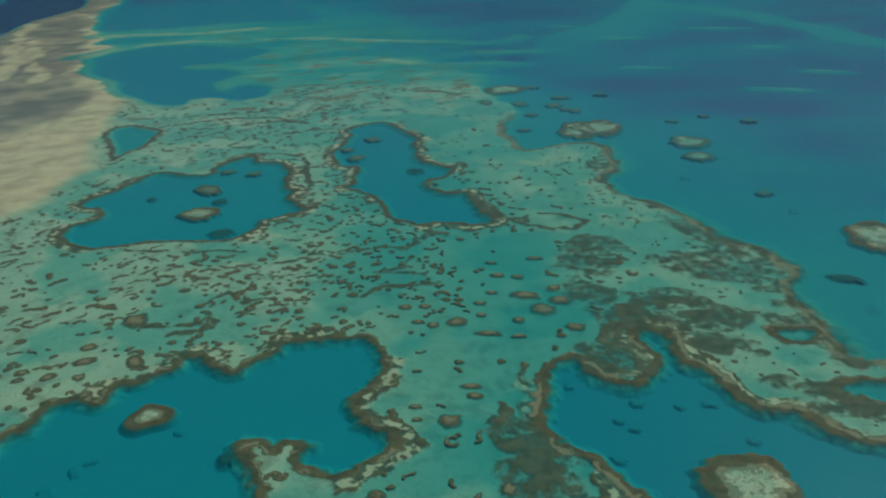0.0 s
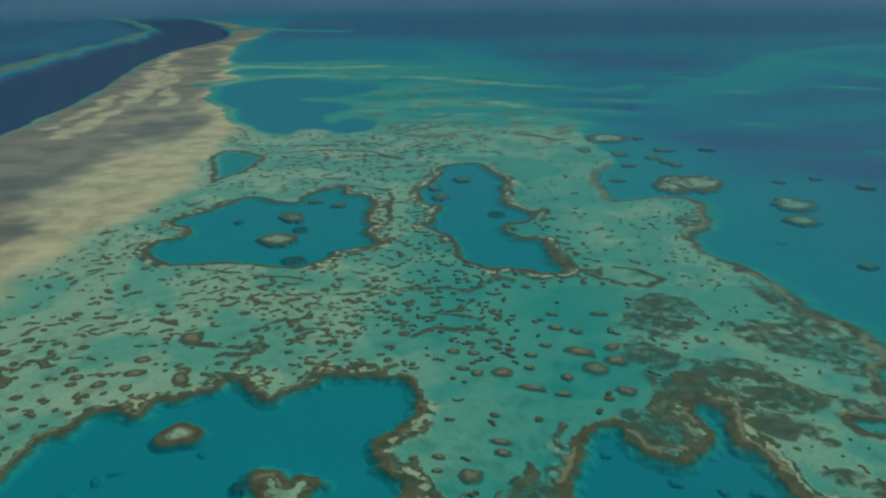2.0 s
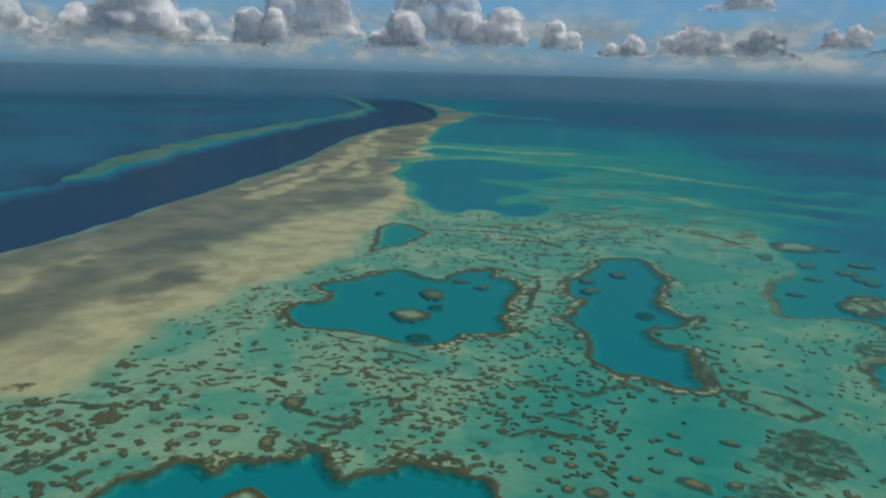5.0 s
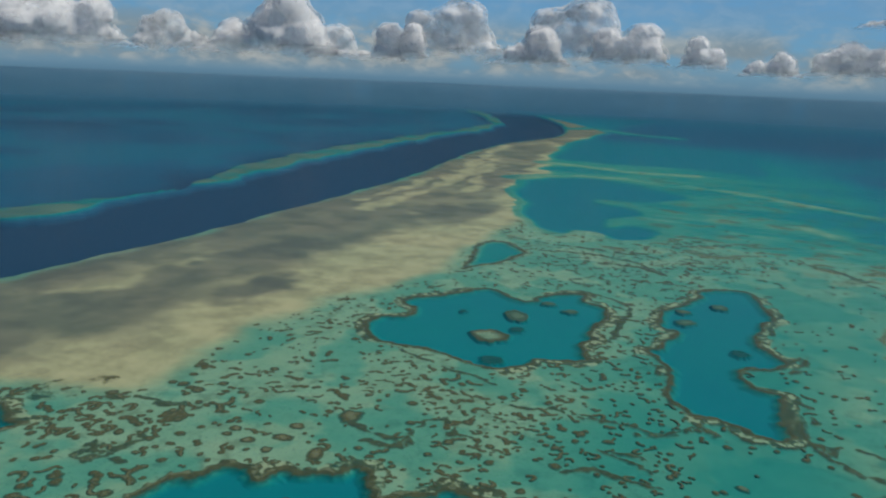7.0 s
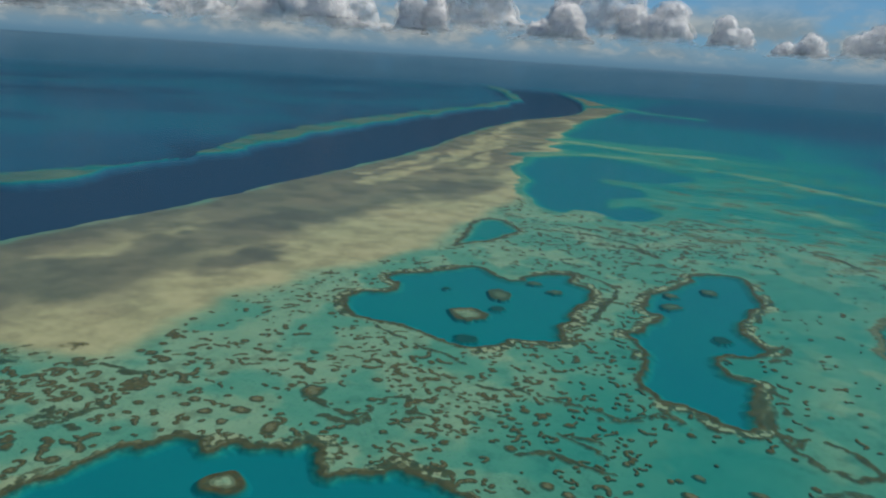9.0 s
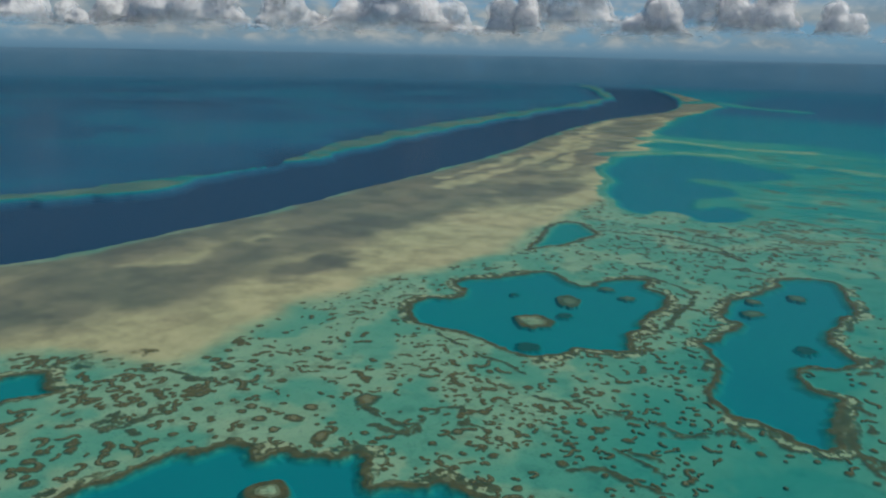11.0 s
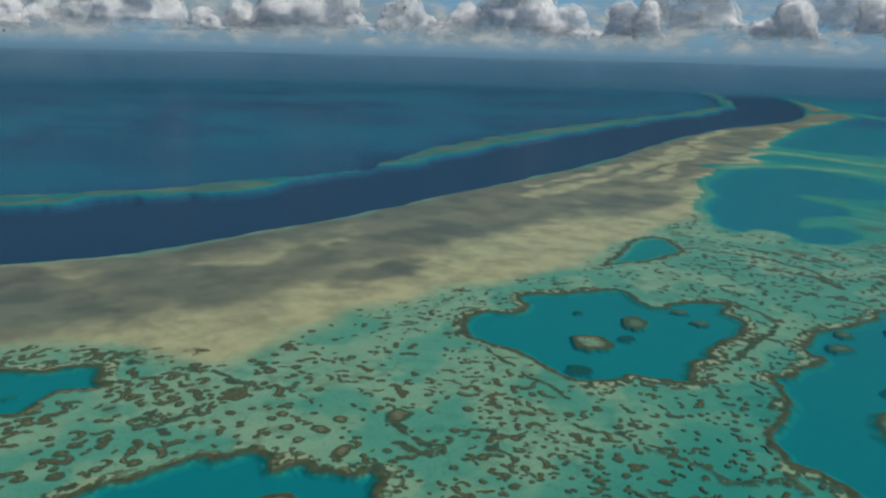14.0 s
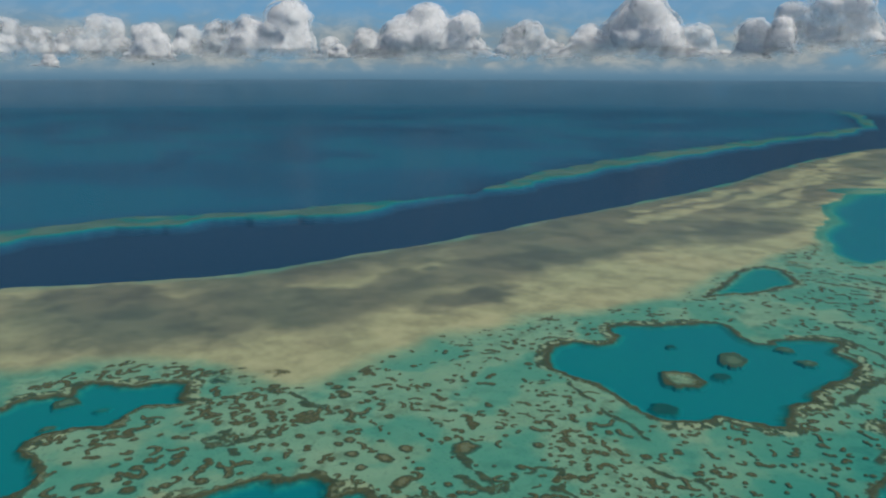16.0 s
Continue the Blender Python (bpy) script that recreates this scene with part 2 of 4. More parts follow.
def bed_material(name, dark=False, far_off=False):
    m, n, l, p = nodes_of(name)
    g = Graph(m.node_tree)
    place, z = g.place()
    fine, mid, wide = g.noise(place, 1.1, 5, 0.68), g.noise(place, 0.24, 4, 0.62, 0.5), g.noise(place, 0.03, 4)
    coral, pale, weed_and_shade = g.layer("coral"), g.layer("pale"), g.layer("weed_and_shade")
    sand = g.mix(g.span(wide, 0.35, 0.65), (0.43, 0.465, 0.280), (0.50, 0.51, 0.315))
    sand = g.mix(g.span(mid, 0.55, 0.75, 0, 0.6), sand, (0.30, 0.31, 0.205))
    dusting = g.noise(place, 0.11, 5, 0.68, 0.4)
    sand = g.mix(g.math("MULTIPLY", g.span(dusting, 0.47, 0.66), g.span(g.noise(place, 0.012, 2), 0.42, 0.56, 0.15, 0.8)), sand, (0.30, 0.275, 0.155))
    speck = g.noise(place, 0.9, 3, 0.5)
    sand = g.mix(g.span(speck, 0.60, 0.70, 0, 0.55), sand, (0.20, 0.19, 0.11))
    streak = g.noise(place, 0.045, 7, 0.68, 0.1)
    flat = g.mix(g.span(streak, 0.35, 0.68), (0.55, 0.495, 0.272), (0.36, 0.332, 0.185))
    flat = g.mix(g.span(fine, 0.5, 0.8, 0, 0.4), flat, (0.27, 0.245, 0.145))
    # dark tones for weed, and for cloud shadows painted on the crest
    weed_shade_tones = g.mix(g.span(g.noise(place, 0.025, 4), 0.38, 0.62), (0.130, 0.130, 0.100), (0.215, 0.200, 0.137))
    flat = g.mix(g.span(g.math("ADD", weed_and_shade, g.math("MULTIPLY", g.math("SUBTRACT", streak, 0.5), 0.4)), 0.05, 0.95), flat, weed_shade_tones)
    brown = g.mix(g.span(mid, 0.35, 0.65), (0.120, 0.100, 0.042), (0.060, 0.052, 0.023))
    brown = g.mix(g.span(fine, 0.45, 0.75, 0, 0.55), brown, (0.160, 0.143, 0.070))
    # the sunken knolls get a much darker brown than the reef
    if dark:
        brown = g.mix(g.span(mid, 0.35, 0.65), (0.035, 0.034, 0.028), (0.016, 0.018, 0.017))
    crest = g.mix(g.span(g.math("ADD", g.math("MULTIPLY", fine, 0.6), g.math("MULTIPLY", mid, 0.4)), 0.38, 0.6), (0.29, 0.275, 0.155), (0.18, 0.165, 0.085))
    edge = g.math("ADD", coral, g.math("ADD", g.math("MULTIPLY", g.math("SUBTRACT", fine, 0.5), 1.1), g.math("MULTIPLY", g.math("SUBTRACT", mid, 0.5), 0.8)))
    bottom = g.mix(pale, sand, flat)
    lumps = g.math("ADD", g.math("MULTIPLY", g.math("SUBTRACT", mid, 0.5), 1.3), g.math("MULTIPLY", g.math("SUBTRACT", fine, 0.5), 1.8))
    reef = g.mix(g.span(g.math("ADD", g.layer("crest"), lumps), 0.38, 0.68), brown, crest)
    turf = g.mix(g.span(mid, 0.3, 0.7), (0.245, 0.225, 0.115), (0.17, 0.155, 0.075))
    bottom = g.mix(g.span(edge, 0.12, 0.45), bottom, turf)
    bottom = g.mix(g.span(edge, 0.42, 0.72), bottom, reef)
    l.new(under_water(g, bottom, g.math("SUBTRACT", z, g.layer("lift"))), p.inputs["Base Color"])
    p.inputs["Roughness"].default_value = 0.95
    p.inputs["Specular IOR Level"].default_value = 0.0
    b = n.new("ShaderNodeBump")
    b.inputs["Strength"].default_value, b.inputs["Distance"].default_value = 0.35, 0.6
    l.new(fine, b.inputs["Height"])
    l.new(b.outputs[0], p.inputs["Normal"])
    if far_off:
        # backdrop of open sea: it glows, with the horizon haze painted into its colour
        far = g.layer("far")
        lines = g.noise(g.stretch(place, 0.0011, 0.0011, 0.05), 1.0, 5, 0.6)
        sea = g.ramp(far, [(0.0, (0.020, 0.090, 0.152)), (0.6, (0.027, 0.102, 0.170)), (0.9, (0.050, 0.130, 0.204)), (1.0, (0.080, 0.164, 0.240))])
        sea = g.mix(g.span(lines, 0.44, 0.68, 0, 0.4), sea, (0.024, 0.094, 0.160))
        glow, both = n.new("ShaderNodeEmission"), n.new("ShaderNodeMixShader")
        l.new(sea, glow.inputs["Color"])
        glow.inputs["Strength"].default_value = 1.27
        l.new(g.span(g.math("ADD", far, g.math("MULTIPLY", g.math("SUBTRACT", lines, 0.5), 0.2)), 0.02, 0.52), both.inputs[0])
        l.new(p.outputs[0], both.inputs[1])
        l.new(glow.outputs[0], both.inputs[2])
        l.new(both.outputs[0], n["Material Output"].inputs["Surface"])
    return m


def water_material():
    m, n, l, p = nodes_of("sea_water")
    g = Graph(m.node_tree)
    n.remove(p)
    place, _ = g.place()
    clear, gloss, mixer, fres = (n.new(k) for k in ("ShaderNodeBsdfTransparent", "ShaderNodeBsdfGlossy", "ShaderNodeMixShader", "ShaderNodeFresnel"))
    gloss.inputs["Roughness"].default_value = 0.2
    fres.inputs["IOR"].default_value = 1.33
    waves = g.math("ADD", g.noise(place, 0.6, 1, 0.5), g.math("MULTIPLY", g.noise(g.stretch(place, 1.0, 0.55, 1, 35), 0.25, 3), 2.2))
    b = n.new("ShaderNodeBump")
    b.inputs["Strength"].default_value, b.inputs["Distance"].default_value = 0.3, 0.16
    l.new(waves, b.inputs["Height"])
    l.new(b.outputs[0], gloss.inputs["Normal"])
    l.new(g.math("MINIMUM", g.math("MULTIPLY", fres.outputs[0], 0.42), 0.11), mixer.inputs[0])
    l.new(clear.outputs[0], mixer.inputs[1])
    l.new(gloss.outputs[0], mixer.inputs[2])
    l.new(mixer.outputs[0], n["Material Output"].inputs["Surface"])
    return m


def cloud_material(name, cover):
    """White droplets that scatter the light and let some through; the wisps are thin and torn."""
    m, n, l, p = nodes_of(name)
    n.remove(p)
    g = Graph(m.node_tree)
    place, _ = g.place()
    body = n.new("ShaderNodeBsdfPrincipled")
    body.inputs["Base Color"].default_value = (0.975, 0.97, 0.955, 1)
    body.inputs["Roughness"].default_value = 1.0
    body.inputs["Specular IOR Level"].default_value = 0.0
    # normals lean towards the sun to imitate scattered light, so the lumps shade softly
    geo, soft, unit = n.new("ShaderNodeNewGeometry"), n.new("ShaderNodeVectorMath"), n.new("ShaderNodeVectorMath")
    unit.operation = "NORMALIZE"
    l.new(geo.outputs["Normal"], soft.inputs[0])
    soft.inputs[1].default_value = (0.5, 0.35, 0.7)
    l.new(soft.outputs[0], unit.inputs[0])
    l.new(unit.outputs[0], body.inputs["Normal"])
    if cover > 0.6:
        body.inputs["Subsurface Weight"].default_value = 1.0
        body.inputs["Subsurface Radius"].default_value = (1.0, 1.0, 1.0)
        body.inputs["Subsurface Scale"].default_value = 420.0
    # fades torn towards the base and stays partly clear all over, imitating haze
    torn = g.noise(place, 0.010, 4, 0.6)
    low = g.span(g.math("ADD", g.layer("rise"), g.math("MULTIPLY", g.math("SUBTRACT", torn, 0.5), 0.3)), 0.08, 0.42)
    clear, thin = n.new("ShaderNodeBsdfTransparent"), n.new("ShaderNodeMixShader")
    l.new(g.math("MULTIPLY", low, 0.80) if cover == 1 else g.math("MULTIPLY", low, g.span(torn, 0.32, 0.66, 0.05, cover)), thin.inputs[0])
    l.new(clear.outputs[0], thin.inputs[1])
    l.new(body.outputs[0], thin.inputs[2])
    out = thin.outputs[0]
    l.new(out, n["Material Output"].inputs["Surface"])
    return m


def backdrop_material():
    """Hazy sky over the horizon line, with the thin grey cloud that lies far behind the heaped ones."""
    m, n, l, p = nodes_of("far_sky")
    n.remove(p)
    g = Graph(m.node_tree)
    place, z = g.place()
    up = g.math("DIVIDE", g.math("SUBTRACT", z, 100.0), 560.0)
    air = g.ramp(up, [(0.0, (0.088, 0.180, 0.262)), (0.09, (0.120, 0.228, 0.318)), (0.22, (0.140, 0.270, 0.375)), (0.45, (0.135, 0.300, 0.450)), (1.0, (0.110, 0.285, 0.500))])
    wide = g.noise(g.stretch(place, 0.0016, 0.0016, 0.0046), 1.0, 7, 0.58, 0.25)
    heads = g.noise(g.stretch(place, 0.0058, 0.0058, 0.0120), 1.0, 5, 0.6, 0.35)
    lay = g.math("ADD", wide, g.math("MULTIPLY", g.math("SUBTRACT", heads, 0.5), 0.35))
    where = g.math("MULTIPLY", g.span(z, 120.0, 215.0), g.span(z, 520.0, 330.0, 0.22, 1.0))
    grey = g.mix(g.span(heads, 0.40, 0.66), (0.185, 0.245, 0.285), (0.335, 0.365, 0.365))
    colour = g.mix(g.math("MULTIPLY", g.span(lay, 0.33, 0.56), g.math("MULTIPLY", where, 0.95)), air, grey)
    e = n.new("ShaderNodeEmission")
    l.new(colour, e.inputs["Color"])
    e.inputs["Strength"].default_value = 1.38
    l.new(e.outputs[0], n["Material Output"].inputs["Surface"])
    return m


BED, DARK = bed_material("reef_bottom"), bed_material("dark_knoll_coral", True)
WATER, FAR, FAR_SEA = water_material(), backdrop_material(), bed_material("far_sea_glow", far_off=True)
CLOUD, WISP, VEIL = cloud_material("cloud", 1.0), cloud_material("cloud_wisps", 0.48), cloud_material("grey_cloud", 0.72)


# ---------------------------------------------------------------- mesh helpers
def mesh_of(name, verts, faces, material, layers=None, smooth_shade=True):
    """A mesh from arrays of corners and of three- or four-cornered faces."""
    verts, faces = np.asarray(verts, np.float32), np.asarray(faces, np.int32)
    me = bpy.data.meshes.new(name)
    me.vertices.add(len(verts))
    me.vertices.foreach_set("co", verts.ravel())
    me.loops.add(faces.size)
    me.loops.foreach_set("vertex_index", faces.ravel())
    me.polygons.add(len(faces))
    me.polygons.foreach_set("loop_start", np.arange(0, faces.size, faces.shape[1], dtype=np.int32))
    me.polygons.foreach_set("use_smooth", np.full(len(faces), smooth_shade))
    for key, values in (layers or {}).items():
        me.attributes.new(key, "FLOAT", "POINT").data.foreach_set("value", np.asarray(values, np.float32))
    me.update(calc_edges=True)
    me.materials.append(material)
    return me


# ---------------------------------------------------------------- the sea bottom, one sheet to the horizon
HUB = (120.0, -170.0)
headings = np.radians(np.concatenate([np.arange(-92, 50, 0.18), np.arange(50, 268, 3.0)]))
HORIZON = 106.0
rings = [0.02, 8.0, 19.0, 30.0]
while rings[-1] < 4204:
    r = rings[-1]
    rings.append(r + max(0.75, 0.0035 * r) * (1.0 if r < 1500 else 2.0) * (1.0 if r > 95 else 4.0))
rings = np.array(rings)
R, A = np.meshgrid(rings, headings, indexing="ij")
GX, GY = (HUB[0] + R * np.sin(A)).ravel(), (HUB[1] + R * np.cos(A)).ravel()
# outlines wander a little, as grown coral does
WX = GX + 4.0 * (fbm(GX, GY, 9, 3) - 0.5) + 3.0 * (fbm(GX, GY, 2.6, 2, 3.1) - 0.5)
WY = GY + 4.0 * (fbm(GX, GY, 9, 3, 7.7) - 0.5) + 3.0 * (fbm(GX, GY, 2.6, 2, 5.9) - 0.5)

# name, outline, depth, width of the rim, height of the rim, words
POOLS = [
    ("heart", POOL_A, 7.5, 3.1, "round the lagoon with the heart-shaped islet"),
    ("east", POOL_B, 8.3, 4.6, "with a rounded lobe round a teal lagoon"),
    ("middle", POOL_C, 7.0, 2.3, "round the wide lagoon with scattered islets"),
    ("long", POOL_D, 7.5, 2.3, "round the long narrow lagoon"),
    ("small", POOL_E, 5.6, 2.6, "round the small pale lagoon beside the sand"),
    ("north", POOL_F, 9.5, 3.5, "round the large far lagoon"),
    ("sliver", POOL_G, 6.5, 3.5, "round the thin far lagoon"),
    ("farthest", POOL_H, 10.0, 3.5, "round the deep blue northern lagoon"),
    ("west", POOL_W, 6.5, 3.2, "round the western lagoon"),
    ("pond", POOL_R, 3.2, 3.0, "round a little pond"),
    ("inlet", POOL_S, 5.0, 3.5, "round a narrow inlet"),
]
east_deep = 0.9 * smooth(235, 420, GX + 0.1 * (GY - 300)) * smooth(330, 520, GY)
pockets = smooth(0.42, 0.60, fbm(GX, GY, 23, 4, 1.7))
base = -1.0 - 0.8 * pockets - 0.5 * (fbm(GX, GY, 12, 3, 3.7) - 0.5) - np.maximum(2.2 * smooth(450, 900, GY) + 6.5 * smooth(1100, 1700, GY), 8.6 * east_deep)
# the outer flats to the east lie deeper
base -= 8.0 * smooth(1650, 2000, GY) * smooth(-420, -250, GX)
base -= 1.0 * smooth(600, 1300, GY) * smooth(0, 250, GX) + 1.5 * smooth(120, 420, GX + 0.15 * (GY - 500)) * smooth(430, 700, GY)
base -= 1.6 * smooth(40, 130, GX) * smooth(600, 100, GY)
base += 1.2 * smooth(150, 190, GX) * smooth(300, 220, GY)
# long furrows in the far shallows, deepened to look like dark cloud-shadow streaks
shade_furrow = fbm(GX * 0.30, GY, 42, 4, 9.3)
base -= smooth(0.42, 0.70, shade_furrow) * 3.0 * smooth(420, 700, GY) * smooth(-150, 200, GX + 0.05 * GY)
height = base.copy()
coral, crest, weed_and_shade = np.zeros_like(GX), np.zeros_like(GX), np.zeros_like(GX)

# open sea to the east
SEA = rounded(OCEAN + [(420, -300), (900, -900), (6500, -900), (6500, 1900), (1500, 1500), (520, 900), (330, 640), (250, 540), (225, 470), (232, 420)], 4)
d_sea = distance(WX + 16 * (fbm(GX, GY, 26, 3, 2.6) - 0.5), WY + 16 * (fbm(GX, GY, 26, 3, 9.4) - 0.5), SEA, 400)
sea_floor_depth = -6.5 - 3.5 * smooth(0, 160, -d_sea) - 4.0 * smooth(120, 700, -d_sea) - 3 * (fbm(GX, GY, 70, 3, 2.2) - 0.5) - 8.0 * 0.5 * smooth(0.40, 0.7, fbm(GX * 0.55, GY, 95, 4, 6.3)) * smooth(30, 140, -d_sea)
slope = 0.55 - 0.40 * smooth(360, 560, GY)
height = np.where(d_sea < 0, np.maximum(np.minimum(-0.8, height) + d_sea * slope, sea_floor_depth), height)
wide = 1.0 + 6.0 * fbm(GX, GY, 14, 3, 5.3)
torn = d_sea + 4.0 * (fbm(GX, GY, 3.5, 3, 1.4) - 0.5)
edge = smooth(-5, -1.5, torn) * smooth(wide + 2, wide - 0.5, torn) * smooth(400, 320, GY) * smooth(420, 330, GX)
coral, crest = np.maximum(coral, edge * (0.35 + 0.6 * fbm(GX, GY, 12, 3))), np.maximum(crest, smooth(1, 3, torn) * edge * smooth(0.35, 0.6, fbm(GX, GY, 10, 3, 7.2)))
height = np.where(d_sea >= 0, height * (1 - edge) - 0.55 * edge, height)

# the open sea far off, past the reef
off = smooth(1900, 3200, np.hypot(GX + 300, GY - 200)) 
height = height * (1 - off) - 14.0 * off

rim_of, in_pool = np.full(GX.shape, -1), np.zeros(GX.shape, bool)
shelf = np.zeros_like(GX)
for i, (name, outline, depth, width, words) in enumerate(POOLS):
    far_one = name in ("north", "sliver", "farthest")
    line, reach = rounded(outline), 60 if far_one else 26
    lo, hi = line.min(0) - reach, line.max(0) + reach
    near = np.nonzero((GX > lo[0]) & (GX < hi[0]) & (GY > lo[1]) & (GY < hi[1]))[0]
    x, y, h = GX[near], GY[near], height[near]
    d = distance(WX[near], WY[near], line, reach)
    if far_one:
        d = d + 26 * (fbm(x * 0.6, y, 48, 5, i + 7.4) - 0.5)
    w = width * (0.30 + 0.70 * fbm(x, y, 10, 3, i + 0.5)) * (1.5 if far_one else 1.0)
    inside = np.minimum(-0.35 + 1.9 * (d + 1.2), -0.35)
    if name in ("small", "north"):
        inside = np.maximum(inside, -0.35 + 0.8 * (d + 1.2))
    floor = -depth + 1.2 * (fbm(x, y, 30, 3, i + 3.3) - 0.5)
    h = np.where(d < -1.2, np.minimum(h, np.maximum(inside, floor)) if far_one else np.maximum(inside, floor), h)
    in_pool[near] |= d < -1.0
    frayed = d + 3.0 * (fbm(x, y, 3.0, 3, i + 8.2) - 0.5)
    band = smooth(-3.8, -1.9, frayed) * smooth(w + 1.0, w - 0.5, frayed)
    # behind the dark rim a pale sandy shelf with a thin broken line of coral round it
    has = smooth(0.40, 0.54, fbm(x, y, 26, 3, i + 4.4) + (0.08 if name in ("middle", "long") else 0.0)) * (0.0 if far_one or name == "pond" else 0.5 if name == "small" else 1.0)
    s_w = (1.0 + 6.0 * fbm(x, y, 17, 3, i + 6.1)) * has
    here = smooth(w - 0.8, w + 0.6, frayed) * smooth(w + s_w + 2.0, w + s_w - 0.5, frayed) * has
    thin = smooth(1.4, 0.5, np.abs(frayed - w - s_w - 0.6)) * smooth(0.40, 0.52, fbm(x, y, 6, 3, i + 2.2)) * has
    outside = d >= -1.2
    shelf[near] = np.where(outside, np.maximum(shelf[near], here), shelf[near])
    top = -0.22 - 0.20 * fbm(x, y, 3, 3)
    lift = np.maximum(band * (0.0 if far_one else 1.0), 0.9 * thin)
    h = np.where(outside, h * (1 - 0.85 * here) - 0.42 * 0.85 * here, h)
    height[near] = np.where(outside, h * (1 - lift) + top * lift, h)
    strong = {"small": 0.8, "north": 0.22, "sliver": 0.15, "farthest": 0.1}.get(name, 1.0)
    coral[near] = np.maximum(coral[near], np.maximum(band * strong, np.maximum(0.9 * thin, here * smooth(0.46, 0.62, fbm(x, y, 2.4, 3, i + 5.7))) * outside))
    crest[near] = np.where(band > 0.01, 0.75 * smooth(-0.2, 1.4, frayed) * smooth(w + 0.8, w - 0.6, frayed) * smooth(0.36, 0.56, fbm(x, y, 8, 3, i + 1.9)), crest[near])
    rim_of[near[(d > -5.0) & (d < w + 2.0)]] = i

# pale sand spits between the far lagoons: half width and line
SPITS = [
         (6, [(-203, 876), (-175, 930), (-131, 962), (-66, 968), (-5, 941), (40, 925)]),
         (7, [(-227, 1110), (-164, 1106), (-88, 1066), (-30, 1077), (17, 1087)]),
         (24, [(-467, 2073), (-385, 2224), (-264, 2070), (-113, 2002)]),
         (9, [(25, 949), (108, 918), (182, 859), (247, 807), (318, 767), (379, 814)]),
         (8, [(172, 678), (214, 628), (278, 620), (298, 590)]),
         (26, [(700, 1150), (760, 916), (745, 700), (724, 608), (760, 430)]),
]
spit = np.zeros_like(GX)
for half, line in SPITS:
    p = np.array(line, float)
    near = np.nonzero((GX > p[:, 0].min() - 60) & (GX < p[:, 0].max() + 60) & (GY > p[:, 1].min() - 60) & (GY < p[:, 1].max() + 60))[0]
    d = np.full(len(near), 999.0)
    for (ax, ay), (bx, by) in zip(p[:-1], p[1:]):
        u = np.clip(((GX[near] - ax) * (bx - ax) + (GY[near] - ay) * (by - ay)) / ((bx - ax) ** 2 + (by - ay) ** 2), 0, 1)
        d = np.minimum(d, np.hypot(GX[near] - ax - u * (bx - ax), GY[near] - ay - u * (by - ay)))
    d += 44 * (fbm(GX[near], GY[near], 45, 5, half * 0.21) - 0.5)
    spit[near] = np.maximum(spit[near], 0.85 * smooth(half + 16, half - 6, d))
height = height * (1 - spit) - (0.8 + 1.2 * smooth(200, 400, GX) + 3.2 * smooth(450, 650, GX)) * spit
# faint shoals in the open water: place, half lengths, turn
SHOALS = [(321, 682, 62, 20, -17), (488, 732, 45, 16, -25), (465, 880, 40, 16, -21), (601, 593, 30, 14, -34), (565, 434, 34, 14, -38), (481, 374, 40, 12, -35),
          (269, 617, 60, 14, -14), (640, 760, 60, 18, -30), (420, 520, 36, 10, -26)]
# dips between the shoals that darken the water in place of cloud shadows
SHADE_DIPS = [(298, 729, 122, 77, -12), (376, 1246, 209, 140, -10), (460, 1080, 112, 93, -15), (212, 792, 56, 36, -6), (305, 557, 57, 24, -15), (280, 634, 83, 53, -15), (369, 465, 81, 38, -25), (398, 214, 45, 46, -38), (432, 332, 69, 33, -34)]
for x, y, a, b, turn in SHADE_DIPS:
    c, q = math.cos(radians(turn)), math.sin(radians(turn))
    u, v = ((GX - x) * c + (GY - y) * q) / a, ((GY - y) * c - (GX - x) * q) / b
    sink = smooth(1.5, 0.3, np.sqrt(u * u + v * v) + 1.2 * (fbm(GX * 0.6, GY, 55, 4, 2.3) - 0.5)) * ~in_pool * (rim_of < 0)
    height = height - 4.0 * sink
for x, y, a, b, turn in SHOALS:
    c, q = math.cos(radians(turn)), math.sin(radians(turn))
    u, v = ((GX - x) * c + (GY - y) * q) / a, ((GY - y) * c - (GX - x) * q) / b
    rise = smooth(1.3, 0.3, np.sqrt(u * u + v * v) + 0.8 * (fbm(GX, GY, 25, 4, 1.3) - 0.5))
    height = height * (1 - rise) - 3.4 * rise
in_pool &= spit < 0.5

# crowded coral and low ridges
thick = np.zeros_like(GX)
for x, y, a, b, turn, most in CORAL_FIELDS:
    c, s = math.cos(radians(turn)), math.sin(radians(turn))
    u, v = ((GX - x) * c + (GY - y) * s) / a, ((GY - y) * c - (GX - x) * s) / b
    thick = np.maximum(thick, most * smooth(1.25, 0.5, np.sqrt(u * u + v * v)))
thick = np.maximum(thick, 0.62 * smooth(225, 245, GX) * smooth(270, 225, GY) * smooth(-30, 40, GY))
along, across = 0.77 * GX - 0.64 * GY, 0.64 * GX + 0.77 * GY
grown = 0.85 * smooth(0.64, 0.42, 0.6 * fbm(along * 0.42, across, 8, 5, 0.7) + 0.4 * fbm(GX, GY, 5, 4, 4.7) + 0.11 - 0.13 * thick) * smooth(0.02, 0.3, thick) * ~in_pool * (d_sea > -3)
grown *= 0.45 + 0.55 * smooth(0.36, 0.56, fbm(GX, GY, 2.4, 3, 6.6))
